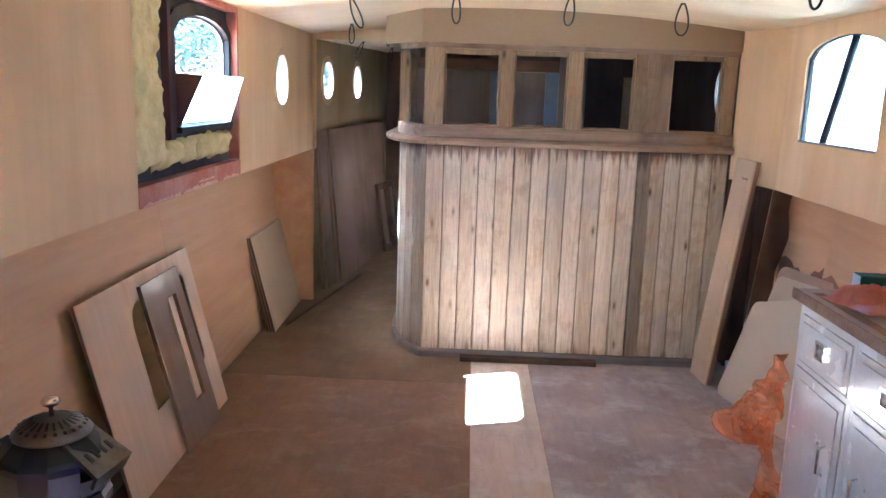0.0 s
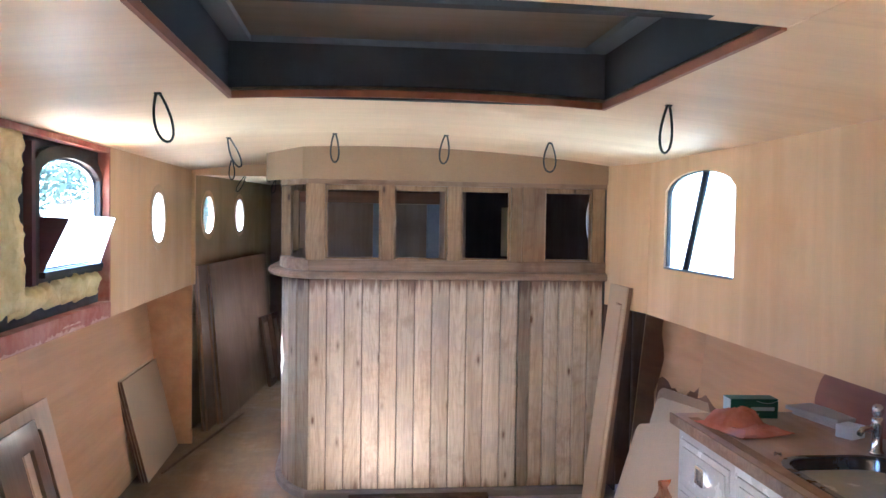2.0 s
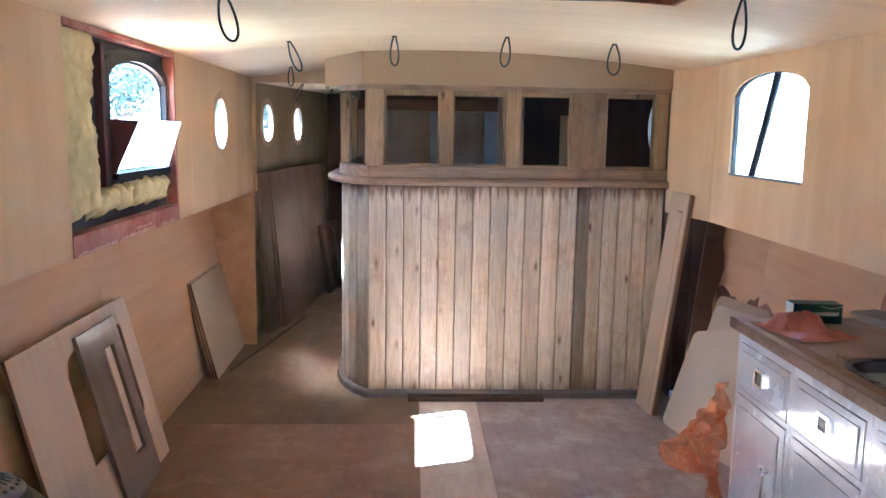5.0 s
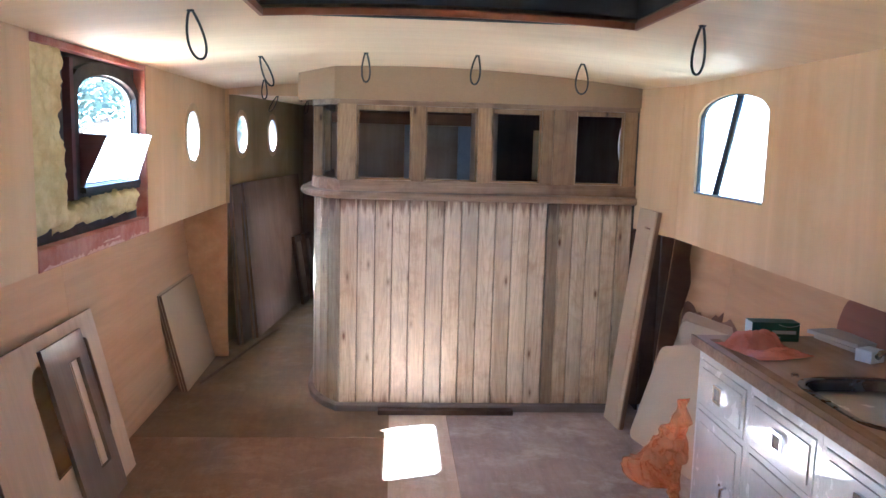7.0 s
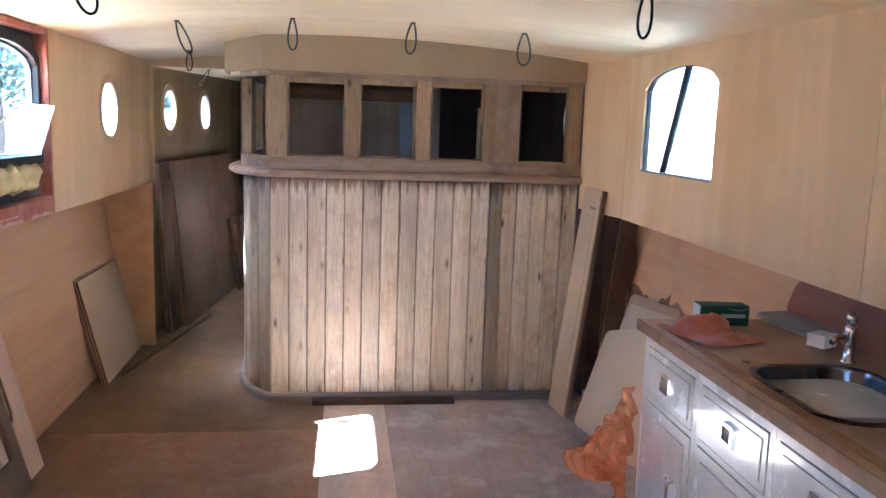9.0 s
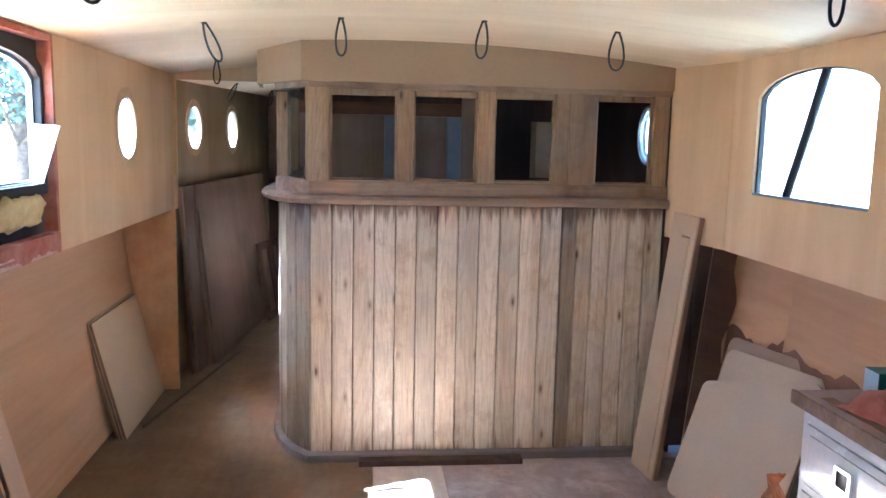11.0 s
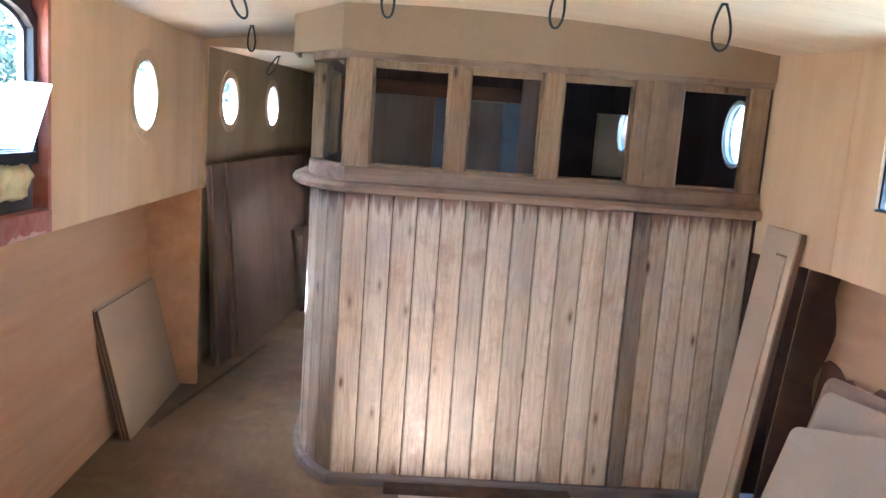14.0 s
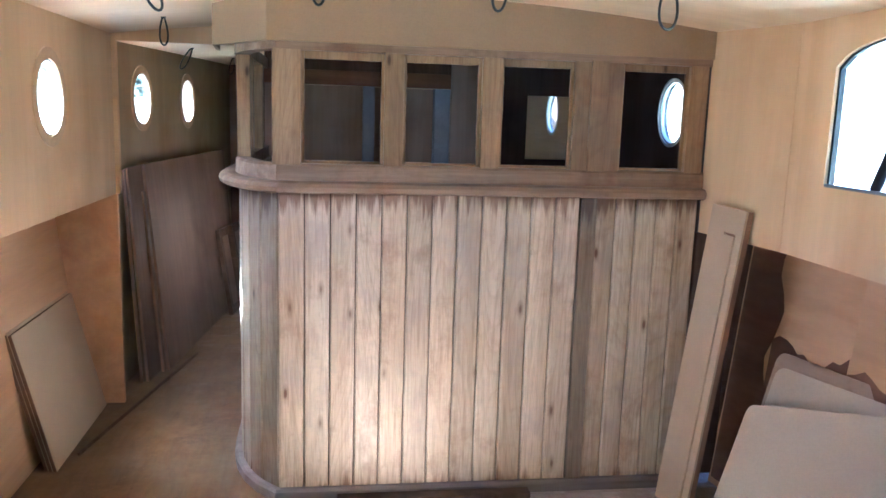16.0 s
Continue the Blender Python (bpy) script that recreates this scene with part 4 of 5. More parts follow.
# ---- portholes and windows ----
def porthole(m, r, label, rim=None, inside=None):
    """Rim, ring and pane of a round window; w points into the room."""
    p = thing("porthole", label, "porthole", group="portholes", kind="")
    p.matrix_world = m
    part("liner", plate(ring(0, 0, r), [ring(0, 0, r - 0.006)], -0.02, Matrix.Translation((0, 0, -0.001))), inside or STEEL_BLUE, p, "painted metal liner")
    part("ring", plate(ring(0, 0, r + (0.014 if rim else 0.046)), [ring(0, 0, r + 0.001)], 0.006 if rim else 0.004, Matrix.Translation((0, 0, 0.0005))), rim or RING_PLY, p)
    g = part("pane", plate(ring(0, 0, r - 0.007), [], -0.003, Matrix.Translation((0, 0, -0.017))), GLASS, p)
    g.visible_shadow = False
    return p
TO_RIGHT = Matrix(((0, 0, 1, 0), (1, 0, 0, 0), (0, 1, 0, 0), (0, 0, 0, 1)))
TO_LEFT = Matrix(((0, 0, -1, 0), (-1, 0, 0, 0), (0, 1, 0, 0), (0, 0, 0, 1)))
porthole(Matrix.Translation((LX, 5.22, 1.582)) @ TO_RIGHT, 0.145, "round porthole with sunlit glass in the plywood side")
for u in (0.77, 1.74):
    porthole(tilt @ Matrix.Translation((0, u, 1.6025)) @ TO_RIGHT, 0.146, "round porthole in the corridor wall")
porthole(Matrix.Translation((RX + 0.004, 5.535, 1.605)) @ TO_LEFT, 0.147, "round porthole in the dark cabin wall", GASKET, GASKET)
porthole(Matrix.Translation((RX + 0.004, 7.61, 1.60)) @ TO_LEFT, 0.145, "round porthole seen through the cabin", GASKET, GASKET)

# right window
win_r = thing("window_right", "arched window with a dark metal frame and a slanting stay", "window", kind="structure")
part("frame", plate(arched(WIN_R[0] - 0.02, WIN_R[1] + 0.02, WIN_R[2] - 0.02, WIN_R[3] + 0.02, 0.09), [arched(WIN_R[0] + 0.006, WIN_R[1] - 0.008, WIN_R[2] + 0.006, WIN_R[3] - 0.006, 0.085)], 0.016, Matrix.Translation((RX + 0.013, 0, 0)) @ YZ), BLACK_IRON, win_r, "dark metal frame")
part("stay", tube([(RX + 0.02, 3.885, 1.83), (RX + 0.022, 3.985, 1.6), (RX + 0.02, 4.085, 1.38)], 0.017), BLACK_IRON, win_r, "dark slanting bar")
part("sill", box(RX + 0.0, RX + 0.03, WIN_R[0] + 0.002, WIN_R[1] - 0.002, WIN_R[2] - 0.004, WIN_R[2] + 0.008, 0.002), STEEL_BLUE, win_r)
g = part("pane", plate(arched(WIN_R[0] + 0.01, WIN_R[1] - 0.01, WIN_R[2] + 0.01, WIN_R[3] - 0.01, 0.085), [], 0.003, Matrix.Translation((RX + 0.032, 0, 0)) @ YZ), GLASS, win_r)
g.visible_shadow = False

# the pair of plain windows nearer the stern
for x, d in ((LX - 0.03, -0.016), (RX + 0.013, 0.016)):
    w = thing("window_near", "plain arched window with a dark metal frame", "window", kind="structure")
    part("frame", plate(arched(NEAR_WIN[0] - 0.02, NEAR_WIN[1] + 0.02, NEAR_WIN[2] - 0.02, NEAR_WIN[3] + 0.02, 0.09), [arched(NEAR_WIN[0] + 0.006, NEAR_WIN[1] - 0.006, NEAR_WIN[2] + 0.006, NEAR_WIN[3] - 0.006, 0.085)], d, Matrix.Translation((x, 0, 0)) @ YZ), BLACK_IRON, w, "dark metal frame")
    g = part("pane", plate(arched(NEAR_WIN[0] + 0.004, NEAR_WIN[1] - 0.004, NEAR_WIN[2] + 0.004, NEAR_WIN[3] - 0.004, 0.085), [], 0.003, Matrix.Translation((x + d * 0.6, 0, 0)) @ YZ), GLASS, w)
    g.visible_shadow = False

# left window with its open hopper
win_l = thing("window_left", "arched steel window with hopper cheeks in a torn-out red frame", "window", kind="structure")
part("frame", plate(arched(HULL_WIN[0] - 0.05, HULL_WIN[1] + 0.022, HULL_WIN[2] - 0.04, HULL_WIN[3] + 0.045, 0.09), [arched(HULL_WIN[0] + 0.004, HULL_WIN[1] - 0.004, HULL_WIN[2] + 0.004, HULL_WIN[3] - 0.004, 0.08)], 0.022, Matrix.Translation((-0.929, 0, 0)) @ YZ), BLACK_IRON, win_l, "black steel frame")
part("inner_rim", plate(arched(HULL_WIN[0] - 0.001, HULL_WIN[1] + 0.001, HULL_WIN[2] - 0.001, HULL_WIN[3] + 0.001, 0.08), [arched(HULL_WIN[0] + 0.01, HULL_WIN[1] - 0.015, HULL_WIN[2] + 0.01, HULL_WIN[3] - 0.015, 0.08)], 0.02, Matrix.Translation((-0.952, 0, 0)) @ YZ), STEEL_BLUE, win_l, "blue-grey painted rim")
part("box_side", box(-0.93, -0.90, HULL_WIN[0] - 0.085, HULL_WIN[0] - 0.052, 1.33, 1.86), PURPLE_DARK, win_l, "dark maroon box side")
for y, a, mat in ((3.595, 0.0, PURPLE_DARK), (4.25, -0.05, WHITE_CARD)):
    b = bmesh.new()
    slab(b, [(-0.928, y, 1.375), (-0.895, y, 1.375), (-0.80 + 0.35 * a, y + a * 0.7, 1.58), (-0.928, y, 1.585)], 0.003)
    part("cheek", b, mat, win_l, "painted triangular hopper cheek")
part("hopper_bar", box(-0.93, -0.885, 3.585, 4.26, 1.352, 1.376, 0.003), BLACK_IRON, win_l, "black bottom bar")
part("red_sill", box(-0.927, LX + 0.004, 3.13, 4.335, 1.115, 1.19, 0.003), RED_OXIDE, win_l, "red oxide painted sill")
chip_rng = random.Random(8)
for y0, y1, z0, tall in ((3.16, 3.52, 1.1175, 0.016), (3.55, 3.98, 1.1175, 0.02), (3.72, 3.93, 1.143, 0.009), (4.05, 4.30, 1.1175, 0.018)):
    n = int((y1 - y0) / 0.016)
    upper = [(y1 + (y0 - y1) * k / n, z0 + tall * (0.25 + 0.75 * chip_rng.random()) * (1 if 0 < k < n else 0.3)) for k in range(n + 1)]
    part("bare_chip", plate([(y0, z0), (y1, z0)] + upper, [], 0.0008, Matrix.Translation((LX + 0.0042, 0, 0)) @ YZ), BARE_PAINT, win_l, "bare pale strip where the paint has flaked")
part("red_jamb", box(-0.927, LX + 0.002, 4.316, 4.337, 1.192, 1.905, 0.003), RED_OXIDE, win_l, "red oxide painted jamb")
part("red_head", box(-0.927, LX + 0.002, 3.14, 4.314, 1.88, 1.905, 0.003), RED_OXIDE, win_l, "red oxide painted head")


def foam(y0, y1, z0, z1, seed, lumps):
    """Expanded foam: a lumpy, uneven crust."""
    b = bmesh.new()
    n, k = max(6, int((y1 - y0) / 0.014)), max(6, int((z1 - z0) / 0.014))
    rows = []
    for i in range(n + 1):
        row = []
        for j in range(k + 1):
            y, z = y0 + (y1 - y0) * i / n, z0 + (z1 - z0) * j / k
            v = Vector((seed * 3.1, y * lumps, z * lumps))
            bulge = noise.noise(v) * 0.026 + (0.5 - abs(noise.noise(v * 2.3))) * 0.02 + noise.noise(v * 5) * 0.012 + noise.noise(v * 11) * 0.004
            rim = min(i, n - i) * (y1 - y0) / n, min(j, k - j) * (z1 - z0) / k
            fall = min(1.0, min(rim) / 0.03)
            x = -0.928 + (0.032 + bulge) * fall ** 0.5
            row.append(b.verts.new((min(x, LX - 0.004), y + 0.02 * noise.noise(v * 1.3 + Vector((5, 0, 0))), z + 0.022 * noise.noise(v * 1.6))))
        rows.append(row)
    for i in range(n):
        for j in range(k):
            b.faces.new((rows[i][j], rows[i + 1][j], rows[i + 1][j + 1], rows[i][j + 1])).smooth = True
    out = bmesh.ops.extrude_face_region(b, geom=list(b.faces))
    bmesh.ops.translate(b, vec=(-0.012, 0, 0), verts=[v for v in out["geom"] if isinstance(v, bmesh.types.BMVert)])
    return b
part("foam", foam(3.145, 3.435, 1.235, 1.90, 1, 9), FOAM, win_l, "cream expanded foam insulation")
part("foam", foam(3.36, 3.80, 1.225, 1.325, 2, 14), FOAM, win_l, "cream expanded foam insulation")
part("foam", foam(3.83, 4.26, 1.225, 1.345, 3, 14), FOAM, win_l, "cream expanded foam insulation")

# ---- cable loops on the ceiling ----
def cable_loop(x, y, turn, tall, wide, swing):
    ob = thing("cable_loop", "black electric cable end hanging from the ceiling in a loop", "cable", (x, y, ceiling_z(x)), "ceiling cable loops")
    pts = []
    for i in range(25):
        a = 2 * math.pi * i / 24
        r = math.sin(a / 2) ** 1.4
        pts.append((wide * 0.5 * math.sin(a) * (0.35 + 0.65 * r) + swing * (1 - math.cos(a)) * 0.5, 0.004 * math.sin(a), 0.004 - tall * (1 - math.cos(a)) * 0.5))
    part("cable", tube(pts, 0.0042, 8), BLACK_CABLE, ob)
    part("grommet", lathe([(0.011, 0.002), (0.012, -0.003), (0.007, -0.006)], 14), BLACK_CABLE, ob)
    ob.rotation_euler = (0, 0, radians(turn))
    return ob
for x, y, turn, tall, wide, swing in ((-0.331, 2.985, 35, 0.15, 0.075, 0.03), (-0.34, 4.335, 30, 0.14, 0.06, 0.055), (-0.535, 5.675, 40, 0.125, 0.055, 0.0), (-0.68, 7.3, 40, 0.14, 0.06, -0.08), (-0.55, 8.4, 40, 0.13, 0.06, -0.03),
                                      (0.16, 4.29, 40, 0.14, 0.07, 0.0), (0.685, 4.25, 30, 0.14, 0.075, -0.015), (1.185, 4.235, 5, 0.145, 0.08, 0.0), (1.245, 2.91, 30, 0.155, 0.085, -0.015)):
    cable_loop(x, y, turn, tall, wide, swing)

# ---- stove ----
stove = thing("stove", "small dark blue enamelled stove with a slotted steel lid", "stove", (-0.798, 2.35, 0))
stove.rotation_euler = (0, 0, radians(-8))
stove.scale = (0.77, 0.77, 1.03)
part("body", lathe([(0.155, 0.07), (0.165, 0.09), (0.15, 0.12), (0.15, 0.42), (0.175, 0.45), (0.178, 0.47), (0.168, 0.485), (0.182, 0.50), (0.182, 0.57), (0.178, 0.585)], 12, None, True), BLUE_ENAMEL, stove, "dark blue enamelled body")
part("shoulder", lathe([(0.177, 0.5855), (0.172, 0.598), (0.14, 0.624), (0.126, 0.632)], 12, None, True), BLACK_IRON, stove, "sloping black iron shoulder")
part("lid", lathe([(0.125, 0.633), (0.127, 0.64), (0.097, 0.662), (0.05, 0.674), (0.012, 0.677)], 36), DULL_STEEL, stove, "domed tarnished lid")
for i in range(22):
    a = 2 * math.pi * i / 22
    b = bmesh.new()
    for r, z, w in ((0.056, 0.6735, 0.0035), (0.11, 0.6545, 0.0055)):
        for sgn in (-1, 1):
            b.verts.new((r, sgn * w, z))
    b.verts.ensure_lookup_table()
    b.faces.new([b.verts[k] for k in (0, 1, 3, 2)])
    out = bmesh.ops.extrude_face_region(b, geom=list(b.faces))
    bmesh.ops.translate(b, vec=(0, 0, 0.0022), verts=[v for v in out["geom"] if isinstance(v, bmesh.types.BMVert)])
    bmesh.ops.rotate(b, cent=(0, 0, 0), matrix=Matrix.Rotation(a, 3, "Z"), verts=b.verts)
    part("slot", b, BLACK_IRON, stove)
part("knob", lathe([(0.008, 0.676), (0.007, 0.70), (0.024, 0.708), (0.032, 0.714), (0.03, 0.721), (0.018, 0.727), (0.004, 0.729)], 24), CHROME, stove, "polished metal knob")
hood = bmesh.new()
slab(hood, [(0.10, -0.085, 0.635), (0.10, 0.085, 0.635), (0.225, 0.10, 0.565), (0.225, -0.10, 0.565)], 0.012)
part("hood", hood, DULL_STEEL, stove, "sloping steel hood plate")
hood = bmesh.new()
slab(hood, [(0.226, -0.10, 0.564), (0.226, 0.10, 0.564), (0.20, 0.09, 0.525), (0.20, -0.09, 0.525)], 0.012)
part("hood_lip", hood, DULL_STEEL, stove)
for y, w in ((-0.055, 0.03), (-0.02, 0.045), (0.02, 0.045), (0.055, 0.03)):
    b = bmesh.new()
    slab(b, [(0.185 - w, y - 0.007, 0.5905 + w * 0.56), (0.185 - w, y + 0.007, 0.5905 + w * 0.56), (0.185, y + 0.007, 0.5905), (0.185, y - 0.007, 0.5905)], 0.003)
    part("hood_slot", b, BLACK_IRON, stove)
for a in (45, 135, 225, 315):
    part("foot", lathe([(0.016, 0.0), (0.013, 0.03), (0.02, 0.075)], 10, Matrix.Translation((0.11 * math.cos(radians(a)), 0.11 * math.sin(radians(a)), 0))), BLACK_IRON, stove)
part("side_handle", tube([(-0.15, -0.03, 0.56), (-0.2, -0.03, 0.59), (-0.2, 0.03, 0.59), (-0.15, 0.03, 0.56)], 0.011), BLACK_IRON, stove)
part("flue", lathe([(0.055, 0.0), (0.055, 0.12)], 20, Matrix.Translation((-0.14, 0, 0.50)) @ Matrix.Rotation(radians(-90), 4, "Y")), BLACK_IRON, stove, "black flue stub")

# ---- kitchen base units ----
FX = 1.453
def base_unit(y_far, width, handle_near):
    u = thing("base_unit", "worn silver-grey painted kitchen base cabinet with drawer and door", "cabinet", (FX, y_far, 0), "kitchen base units")
    w = width - 0.002
    part("carcass", box(0.022, 0.54, -w, 0, 0.08, 0.868, 0.002), PALE_PAINT, u)
    part("plinth", box(0.07, 0.52, -w + 0.002, -0.002, 0, 0.079), BLACK_IRON, u)
    part("face_frame", plate(rect(-w, 0, 0.08, 0.868), [rect(-w + 0.026, -0.018, 0.652, 0.822), rect(-w + 0.026, -0.018, 0.10, 0.632)], 0.02, YZ), PALE_PAINT, u)
    d = part("drawer_front", box(-0.003, 0.021, -w + 0.029, -0.021, 0.655, 0.819, 0.003), PALE_PAINT, u)
    part("drawer_panel", box(-0.008, -0.003, -w + 0.052, -0.044, 0.68, 0.796, 0.002), PALE_PAINT, d)
    h = part("cup_handle", plate(rounded(-w / 2 - 0.034, -w / 2 + 0.034, 0.71, 0.772, 0.006), [rounded(-w / 2 - 0.024, -w / 2 + 0.024, 0.72, 0.762, 0.004)], -0.011, Matrix.Translation((-0.0082, 0, 0)) @ YZ), CHROME, d, "square chrome recessed handle")
    part("cup", box(-0.0105, -0.0083, -w / 2 - 0.024, -w / 2 + 0.024, 0.72, 0.762), DULL_STEEL, h)
    door = part("door", box(-0.003, 0.021, -w + 0.029, -0.021, 0.103, 0.629, 0.003), PALE_PAINT, u)
    part("door_panel", box(-0.0075, -0.003, -w + 0.062, -0.054, 0.14, 0.592, 0.002), PALE_PAINT, door)
    hy = -w + 0.11 if handle_near else -0.11
    part("bar_handle", tube([(-0.007, hy, 0.35), (-0.026, hy, 0.357), (-0.026, hy, 0.443), (-0.007, hy, 0.45)], 0.0055), CHROME, door, "chrome bar handle")
    part("keyhole", lathe([(0.006, 0), (0.004, 0.003)], 12, Matrix.Translation((-0.0075, hy + (0.05 if handle_near else -0.05), 0.44)) @ Matrix.Rotation(radians(-90), 4, "Y")), CHROME, door)
    return u
base_unit(3.25, 0.43, True)
base_unit(2.82, 0.43, False)
base_unit(2.39, 0.43, True)
base_unit(1.96, 0.43, False)
SINK = rounded(1.515, 1.865, 2.255, 2.71, 0.10)
worktop = tagged(part("worktop", plate(rect(1.43, 2.068, 1.50, 3.27), [SINK], 0.032, Matrix.Translation((0, 0, 0.869))), COUNTER), "brown wooden worktop with a round-cornered sink cut-out", "worktop")
part("edge_strip", box(1.422, 1.4298, 1.50, 3.272, 0.866, 0.904, 0.002), OLD_RAIL, worktop, "paler lipping strip")
part("inlay", plate(rect(1.463, 1.50, 1.52, 3.2), [], 0.0012, Matrix.Translation((0, 0, 0.9012))), PARQUET, worktop)
sink = thing("sink", "stainless steel inset sink with rounded corners", "sink", (1.69, 2.4825, 0.9))
b = plate(rounded(-0.187, 0.187, -0.24, 0.24, 0.112), [rounded(-0.168, 0.168, -0.22, 0.22, 0.095)], 0.004, Matrix.Translation((0, 0, 0.0015)))
part("rim", b, STAINLESS, sink)
def bowl():
    b = bmesh.new()
    rows = []
    for inset, z in ((0.0, 0.004), (0.004, -0.01), (0.012, -0.12), (0.035, -0.15), (0.10, -0.158)):
        rows.append([b.verts.new((u, v, z)) for u, v in rounded(-0.169 + inset, 0.169 - inset, -0.221 + inset, 0.221 - inset, 0.095 - inset * 0.4)])
    k = len(rows[0])
    for a, c in zip(rows, rows[1:]):
        for j in range(k):
            b.faces.new((a[j], a[(j + 1) % k], c[(j + 1) % k], c[j])).smooth = True
    b.faces.new(rows[-1])
    return b
part("bowl", bowl(), STAINLESS, sink, "deep steel bowl")
part("drain", lathe([(0.03, -0.157), (0.028, -0.1545), (0.012, -0.155)], 20), CHROME, sink)
tap = thing("tap", "chrome pillar tap standing behind the sink", "tap", (1.862, 2.735, 0.9))
tap.scale = (0.8, 0.8, 0.85)
part("base", lathe([(0.027, 0.0), (0.027, 0.012), (0.02, 0.018), (0.019, 0.10), (0.022, 0.105), (0.022, 0.13), (0.014, 0.138)], 20), CHROME, tap)
part("spout", tube([(-0.005, 0, 0.085), (-0.05, -0.03, 0.105), (-0.10, -0.06, 0.108), (-0.12, -0.072, 0.095)], 0.011), CHROME, tap)
part("lever", lathe([(0.012, 0.138), (0.02, 0.15), (0.021, 0.172), (0.012, 0.182)], 16), CHROME, tap)

# ---- things on the worktop ----
carton = thing("carton", "small teal cardboard box with white print on the worktop", "box", (1.70, 3.21, 0.902))
carton.rotation_euler = (0, 0, radians(-4))
carton.scale = (0.86, 0.86, 0.82)
part("body", box(-0.10, 0.10, -0.04, 0.04, 0, 0.085, 0.0015), TEAL, carton)
part("end_label", box(-0.1012, -0.1002, -0.038, 0.038, 0.002, 0.083), PALE_LABEL, carton, "pale end label")
for x0, x1, z0, z1 in ((-0.015, 0.085, 0.034, 0.05), (-0.075, -0.03, 0.03, 0.044), (-0.07, 0.02, 0.016, 0.021)):
    part("print_bar", box(x0, x1, -0.0412, -0.0402, z0, z1), PALE_LABEL, carton, "white print bar")
part("print_curve", tube([(0.01 + 0.09 * i / 10, -0.0405, 0.078 - 0.012 * math.sin(math.pi * i / 10)) for i in range(11)], 0.0012, 6), PALE_LABEL, carton)


def crumpled(w, d, n, seed, height, fold):
    """A crumpled sheet of plastic or cloth, folded over itself."""
    b = bmesh.new()
    rng = random.Random(seed)
    ridges = [(rng.uniform(0, 6.28), rng.uniform(16, 48), rng.uniform(0, 6.28), rng.uniform(0.3, 1)) for _ in range(7)]
    rows = []
    for i in range(n + 1):
        row = []
        for j in range(n + 1):
            x, y = (i / n - 0.5) * w, (j / n - 0.5) * d
            z = 0.0
            for a, f, p, s in ridges:
                z += s * (1 - abs(math.sin((x * math.cos(a) + y * math.sin(a)) * f + p)))
            edge = min(1, 5 * min(i, n - i, j, n - j) / n)
            z = 0.004 + height * (z / 4.5) * (0.25 + 0.75 * edge) + fold(x / w, y / d)
            row.append(b.verts.new((x + 0.012 * noise.noise((x * 20, y * 20, seed)), y + 0.012 * noise.noise((x * 20, y * 20, seed + 9)), max(0.003, z))))
        rows.append(row)
    for i in range(n):
        for j in range(n):
            b.faces.new((rows[i][j], rows[i + 1][j], rows[i + 1][j + 1], rows[i][j + 1])).smooth = False
    out = bmesh.ops.extrude_face_region(b, geom=list(b.faces))
    bmesh.ops.translate(b, vec=(0, 0, -0.0022), verts=[v for v in out["geom"] if isinstance(v, bmesh.types.BMVert)])
    return b
def packet_fold(u, v):
    """A flat-topped wrapped block towards one end, the loose film spread out before it."""
    return 0.034 * min(1, max(0, (0.44 - abs(u + 0.02)) / 0.1)) * min(1, max(0, (0.26 - abs(v - 0.17)) / 0.14)) * (1 + 0.5 * v)
pink = part("plastic_packet", crumpled(0.21, 0.24, 17, 3, 0.045, packet_fold), PINK_PLASTIC)
pink.matrix_world = pose(1.585, 3.03, 0.9012, 0, 0, 14)
tagged(pink, "crumpled pink plastic packet on the worktop", "packet")
white_box = part("soap_box", box(-0.035, 0.035, -0.03, 0.03, 0, 0.042, 0.003), WHITE_CARD)
white_box.matrix_world = pose(1.90, 2.925, 0.9012, 0, 0, 25)
tagged(white_box, "small white box beside the tap", "box")
for i, (x, y, a, mat) in enumerate(((1.955, 3.13, 8, GREY_SLAB), (1.95, 3.16, 14, GREY_SLAB))):
    t_ = part("wall_tile", box(-0.06, 0.06, -0.12, 0.12, 0, 0.014, 0.002), mat)
    t_.matrix_world = pose(x, y, 0.9012 + 0.0145 * i, 0, 0, a)
    tagged(t_, "grey flat tile lying on the worktop", "tile", "worktop tiles")
red_board = lean_thing("round_ended_board", "red-brown board with a rounded end leaning on the wall", "board", leaning((1.985, 3.30, 0.9015), -88, 18))
board_part("sheet", red_board, rounded(0, 1.0, 0, 0.165, 0.06), [], 0.015, RED_BOARD)
for i, (x, y, a) in enumerate(((1.535, 2.735, 20), (1.55, 2.725, 80), (1.562, 2.742, 140), (1.545, 2.75, 60))):
    b = lathe([(0.004, 0), (0.0025, 0.003), (0.002, 0.02), (0.0006, 0.026)], 8, Matrix.Rotation(radians(90), 4, "Y"))
    sc = part("screw", b, CHROME)
    sc.matrix_world = pose(x, y, 0.9055, 0, 0, a)
    tagged(sc, "small steel screw lying on the worktop", "screw", "loose screws")

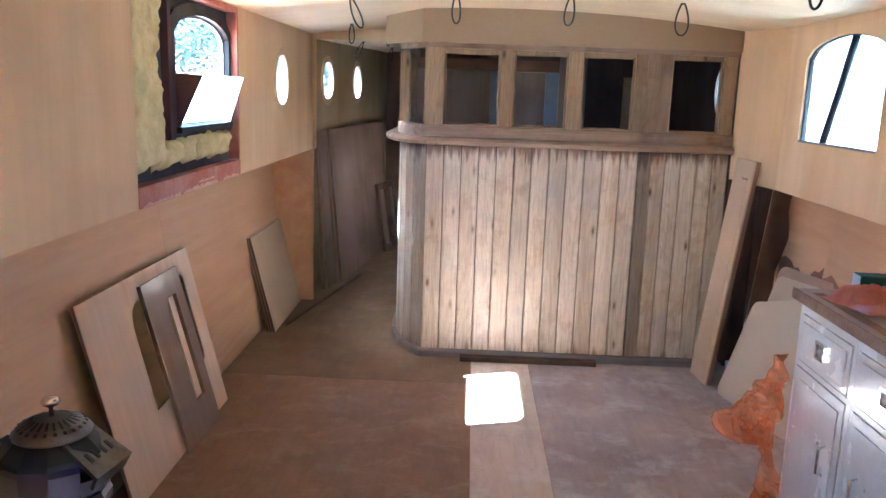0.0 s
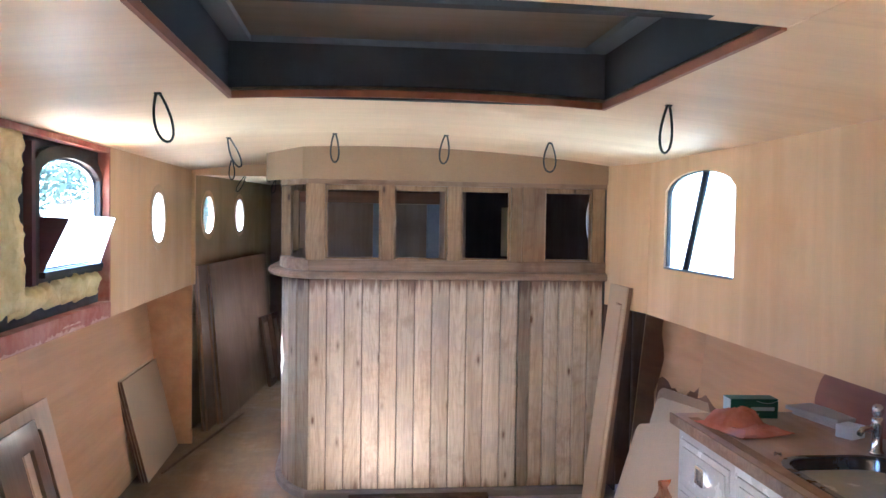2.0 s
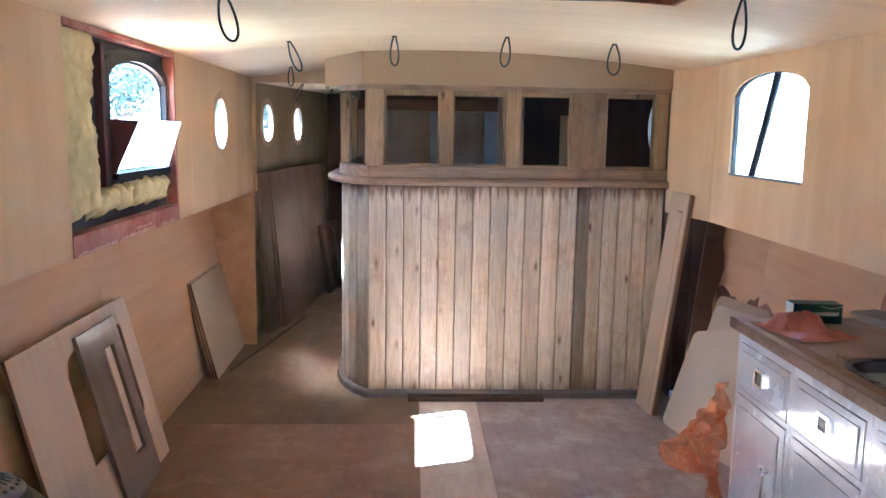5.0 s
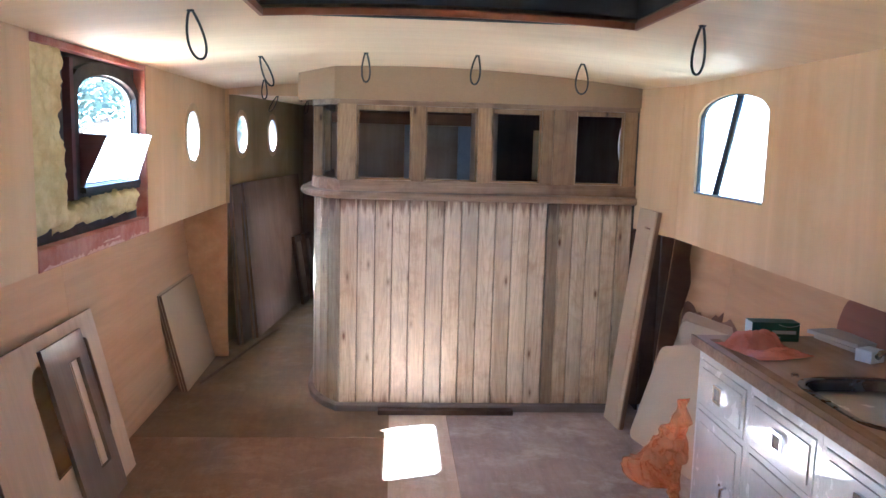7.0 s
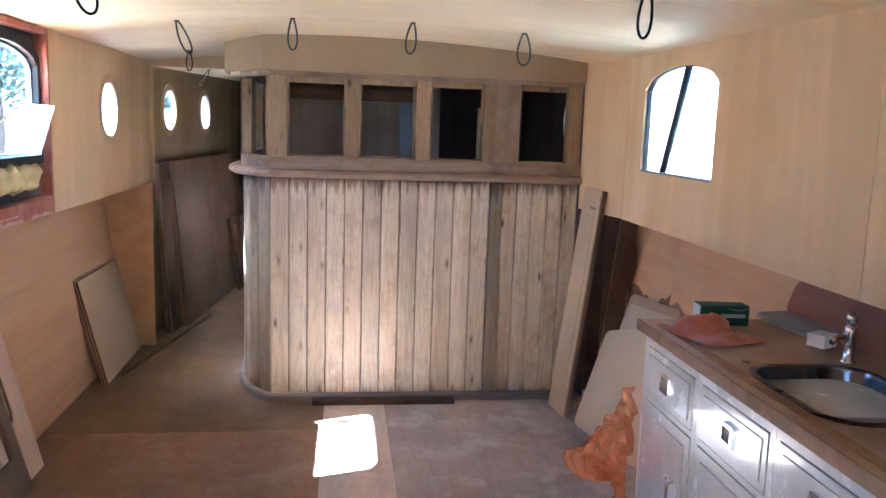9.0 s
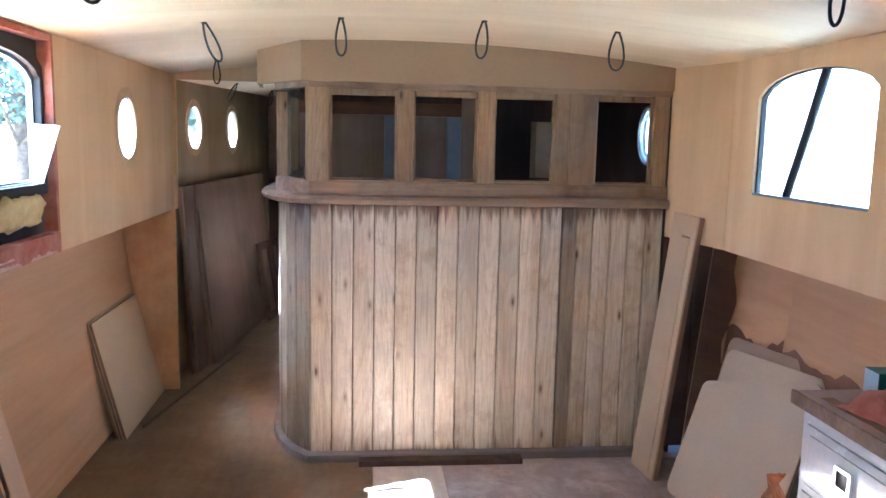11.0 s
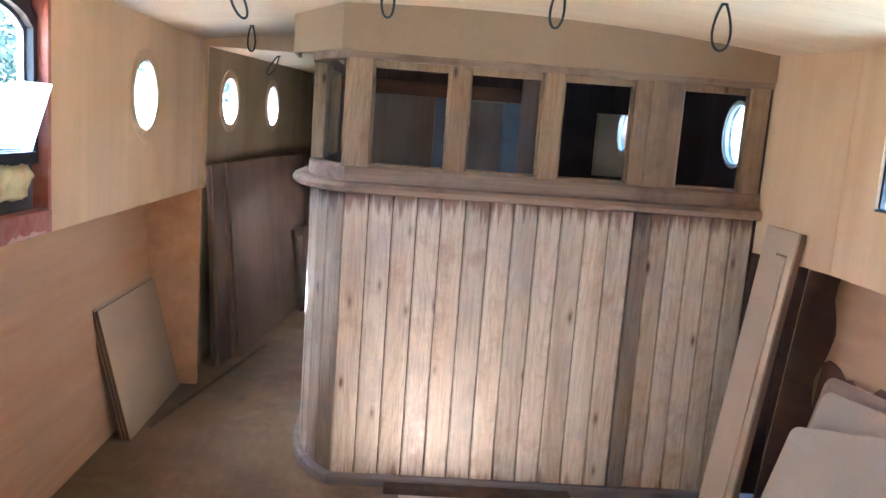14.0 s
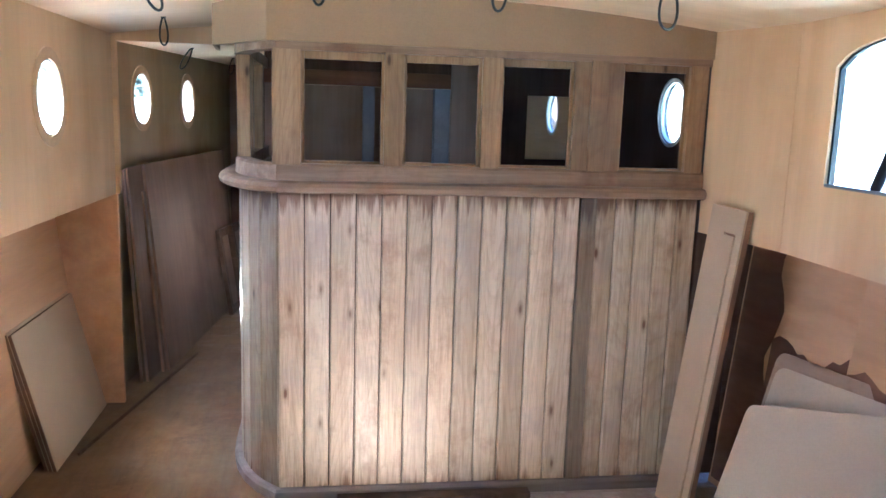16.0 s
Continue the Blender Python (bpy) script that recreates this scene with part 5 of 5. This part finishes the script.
# ---- orange bag beside the units ----
def bag_mesh():
    """Thin film hanging in creases from the unit's edge: a strand, a lobe thrown out to one side, a heap at the foot."""
    outline = ((0.64, -0.02, 0.0), (0.60, -0.045, 0.006), (0.53, -0.075, 0.008), (0.47, -0.11, 0.008), (0.42, -0.20, 0.006), (0.36, -0.245, 0.004), (0.305, -0.20, 0.004), (0.265, -0.05, 0.006), (0.19, -0.035, 0.01), (0.09, -0.06, 0.02), (0.004, -0.12, 0.03))
    b = bmesh.new()
    n, k = 34, 70
    rows = []
    for i in range(k + 1):
        z = 0.64 - 0.636 * i / k
        for (za, la, ra), (zb, lb, rb) in zip(outline, outline[1:]):
            if zb <= z <= za + 1e-6:
                f = (za - z) / (za - zb)
                left, right = la + (lb - la) * f, ra + (rb - ra) * f
                break
        row = []
        for j in range(n + 1):
            x = left + (right - left) * j / n
            v = Vector((x * 13, z * 9, 2.0))
            crease = abs(noise.noise(v * 0.8)) * 0.12 + abs(noise.noise(v * 1.9 + Vector((3, 1, 0)))) * 0.06 + abs(noise.noise(v * 4.2)) * 0.022
            jag = 0.018 * noise.noise((z * 31, j * 0.05, 7.0)) if j in (0, 1) else 0.0
            row.append(b.verts.new((x + jag + 0.012 * noise.noise(v * 1.7), -crease, max(0.003, z + 0.02 * noise.noise(v * 1.4)))))
        rows.append(row)
    for a, c in zip(rows, rows[1:]):
        for j in range(n):
            b.faces.new((a[j], a[j + 1], c[j + 1], c[j]))
    out = bmesh.ops.extrude_face_region(b, geom=list(b.faces))
    bmesh.ops.translate(b, vec=(0, 0.012, 0), verts=[v for v in out["geom"] if isinstance(v, bmesh.types.BMVert)])
    return b
bag = part("plastic_bag", bag_mesh(), ORANGE_PLASTIC)
bag.matrix_world = pose(1.45, 3.375, 0.0, 0, 0, 0)
tagged(bag, "crumpled translucent orange plastic bag beside the base unit", "bag")


# ---- outside ----
ground = structure(part("ground", box(-400, 400, -400, 400, -1.2, -1.0), GRASS), "pale dry ground outside the boat", "ground")


# ---- a tree on the bank ----
def tree(x, y, tall, spread, seed):
    rng = random.Random(seed)
    t = thing("tree", "broad leafy tree on the far bank", "tree", (x, y, -1.0), "bank trees")
    trunk = tube([(0, 0, 0), (0.1, 0, tall * 0.2), (-0.05, 0.1, tall * 0.45), (0.1, 0, tall * 0.8)], 0.22, 9)
    part("trunk", trunk, BARK, t)
    for i in range(9):
        a, z0 = rng.uniform(0, 6.28), tall * rng.uniform(0.2, 0.6)
        end = (spread * 0.6 * math.cos(a), spread * 0.6 * math.sin(a), z0 + tall * rng.uniform(0.1, 0.35))
        part("limb", tube([(0, 0, z0), (end[0] * 0.5, end[1] * 0.5, (z0 + end[2]) / 2 + 0.2), end], 0.07, 6), BARK, t)
    verts, faces = [], []
    for i in range(9000):
        a, q = rng.uniform(0, 6.28), rng.uniform(-1, 1)
        r = rng.uniform(0.35, 1.0) ** 0.5
        c = Vector((math.cos(a) * math.sqrt(1 - q * q) * spread * r, math.sin(a) * math.sqrt(1 - q * q) * spread * r, tall * 0.64 + q * tall * 0.36 * r))
        if noise.noise(c * 0.55 + Vector((seed, 0, 0))) < -0.22:
            continue
        u = Vector((rng.uniform(-1, 1), rng.uniform(-1, 1), rng.uniform(-1, 1))).normalized()
        w = u.orthogonal().normalized()
        s0 = rng.uniform(0.09, 0.2)
        k = len(verts)
        verts += [c - u * s0, c + w * s0 * 0.55, c + u * s0, c - w * s0 * 0.55]
        faces.append((k, k + 1, k + 2, k + 3))
    mesh = bpy.data.meshes.new("crown")
    mesh.from_pydata(verts, [], faces)
    mesh.materials.append(LEAF)
    crown = new("crown", mesh)
    crown.parent = t
    return t
for x, y, tall, spread, seed in ((-11.5, 30, 9.5, 4.2, 1), (-17.5, 32, 8.5, 4.0, 2), (-7.0, 38, 9.0, 4.0, 3)):
    tree(x, y, tall, spread, seed)
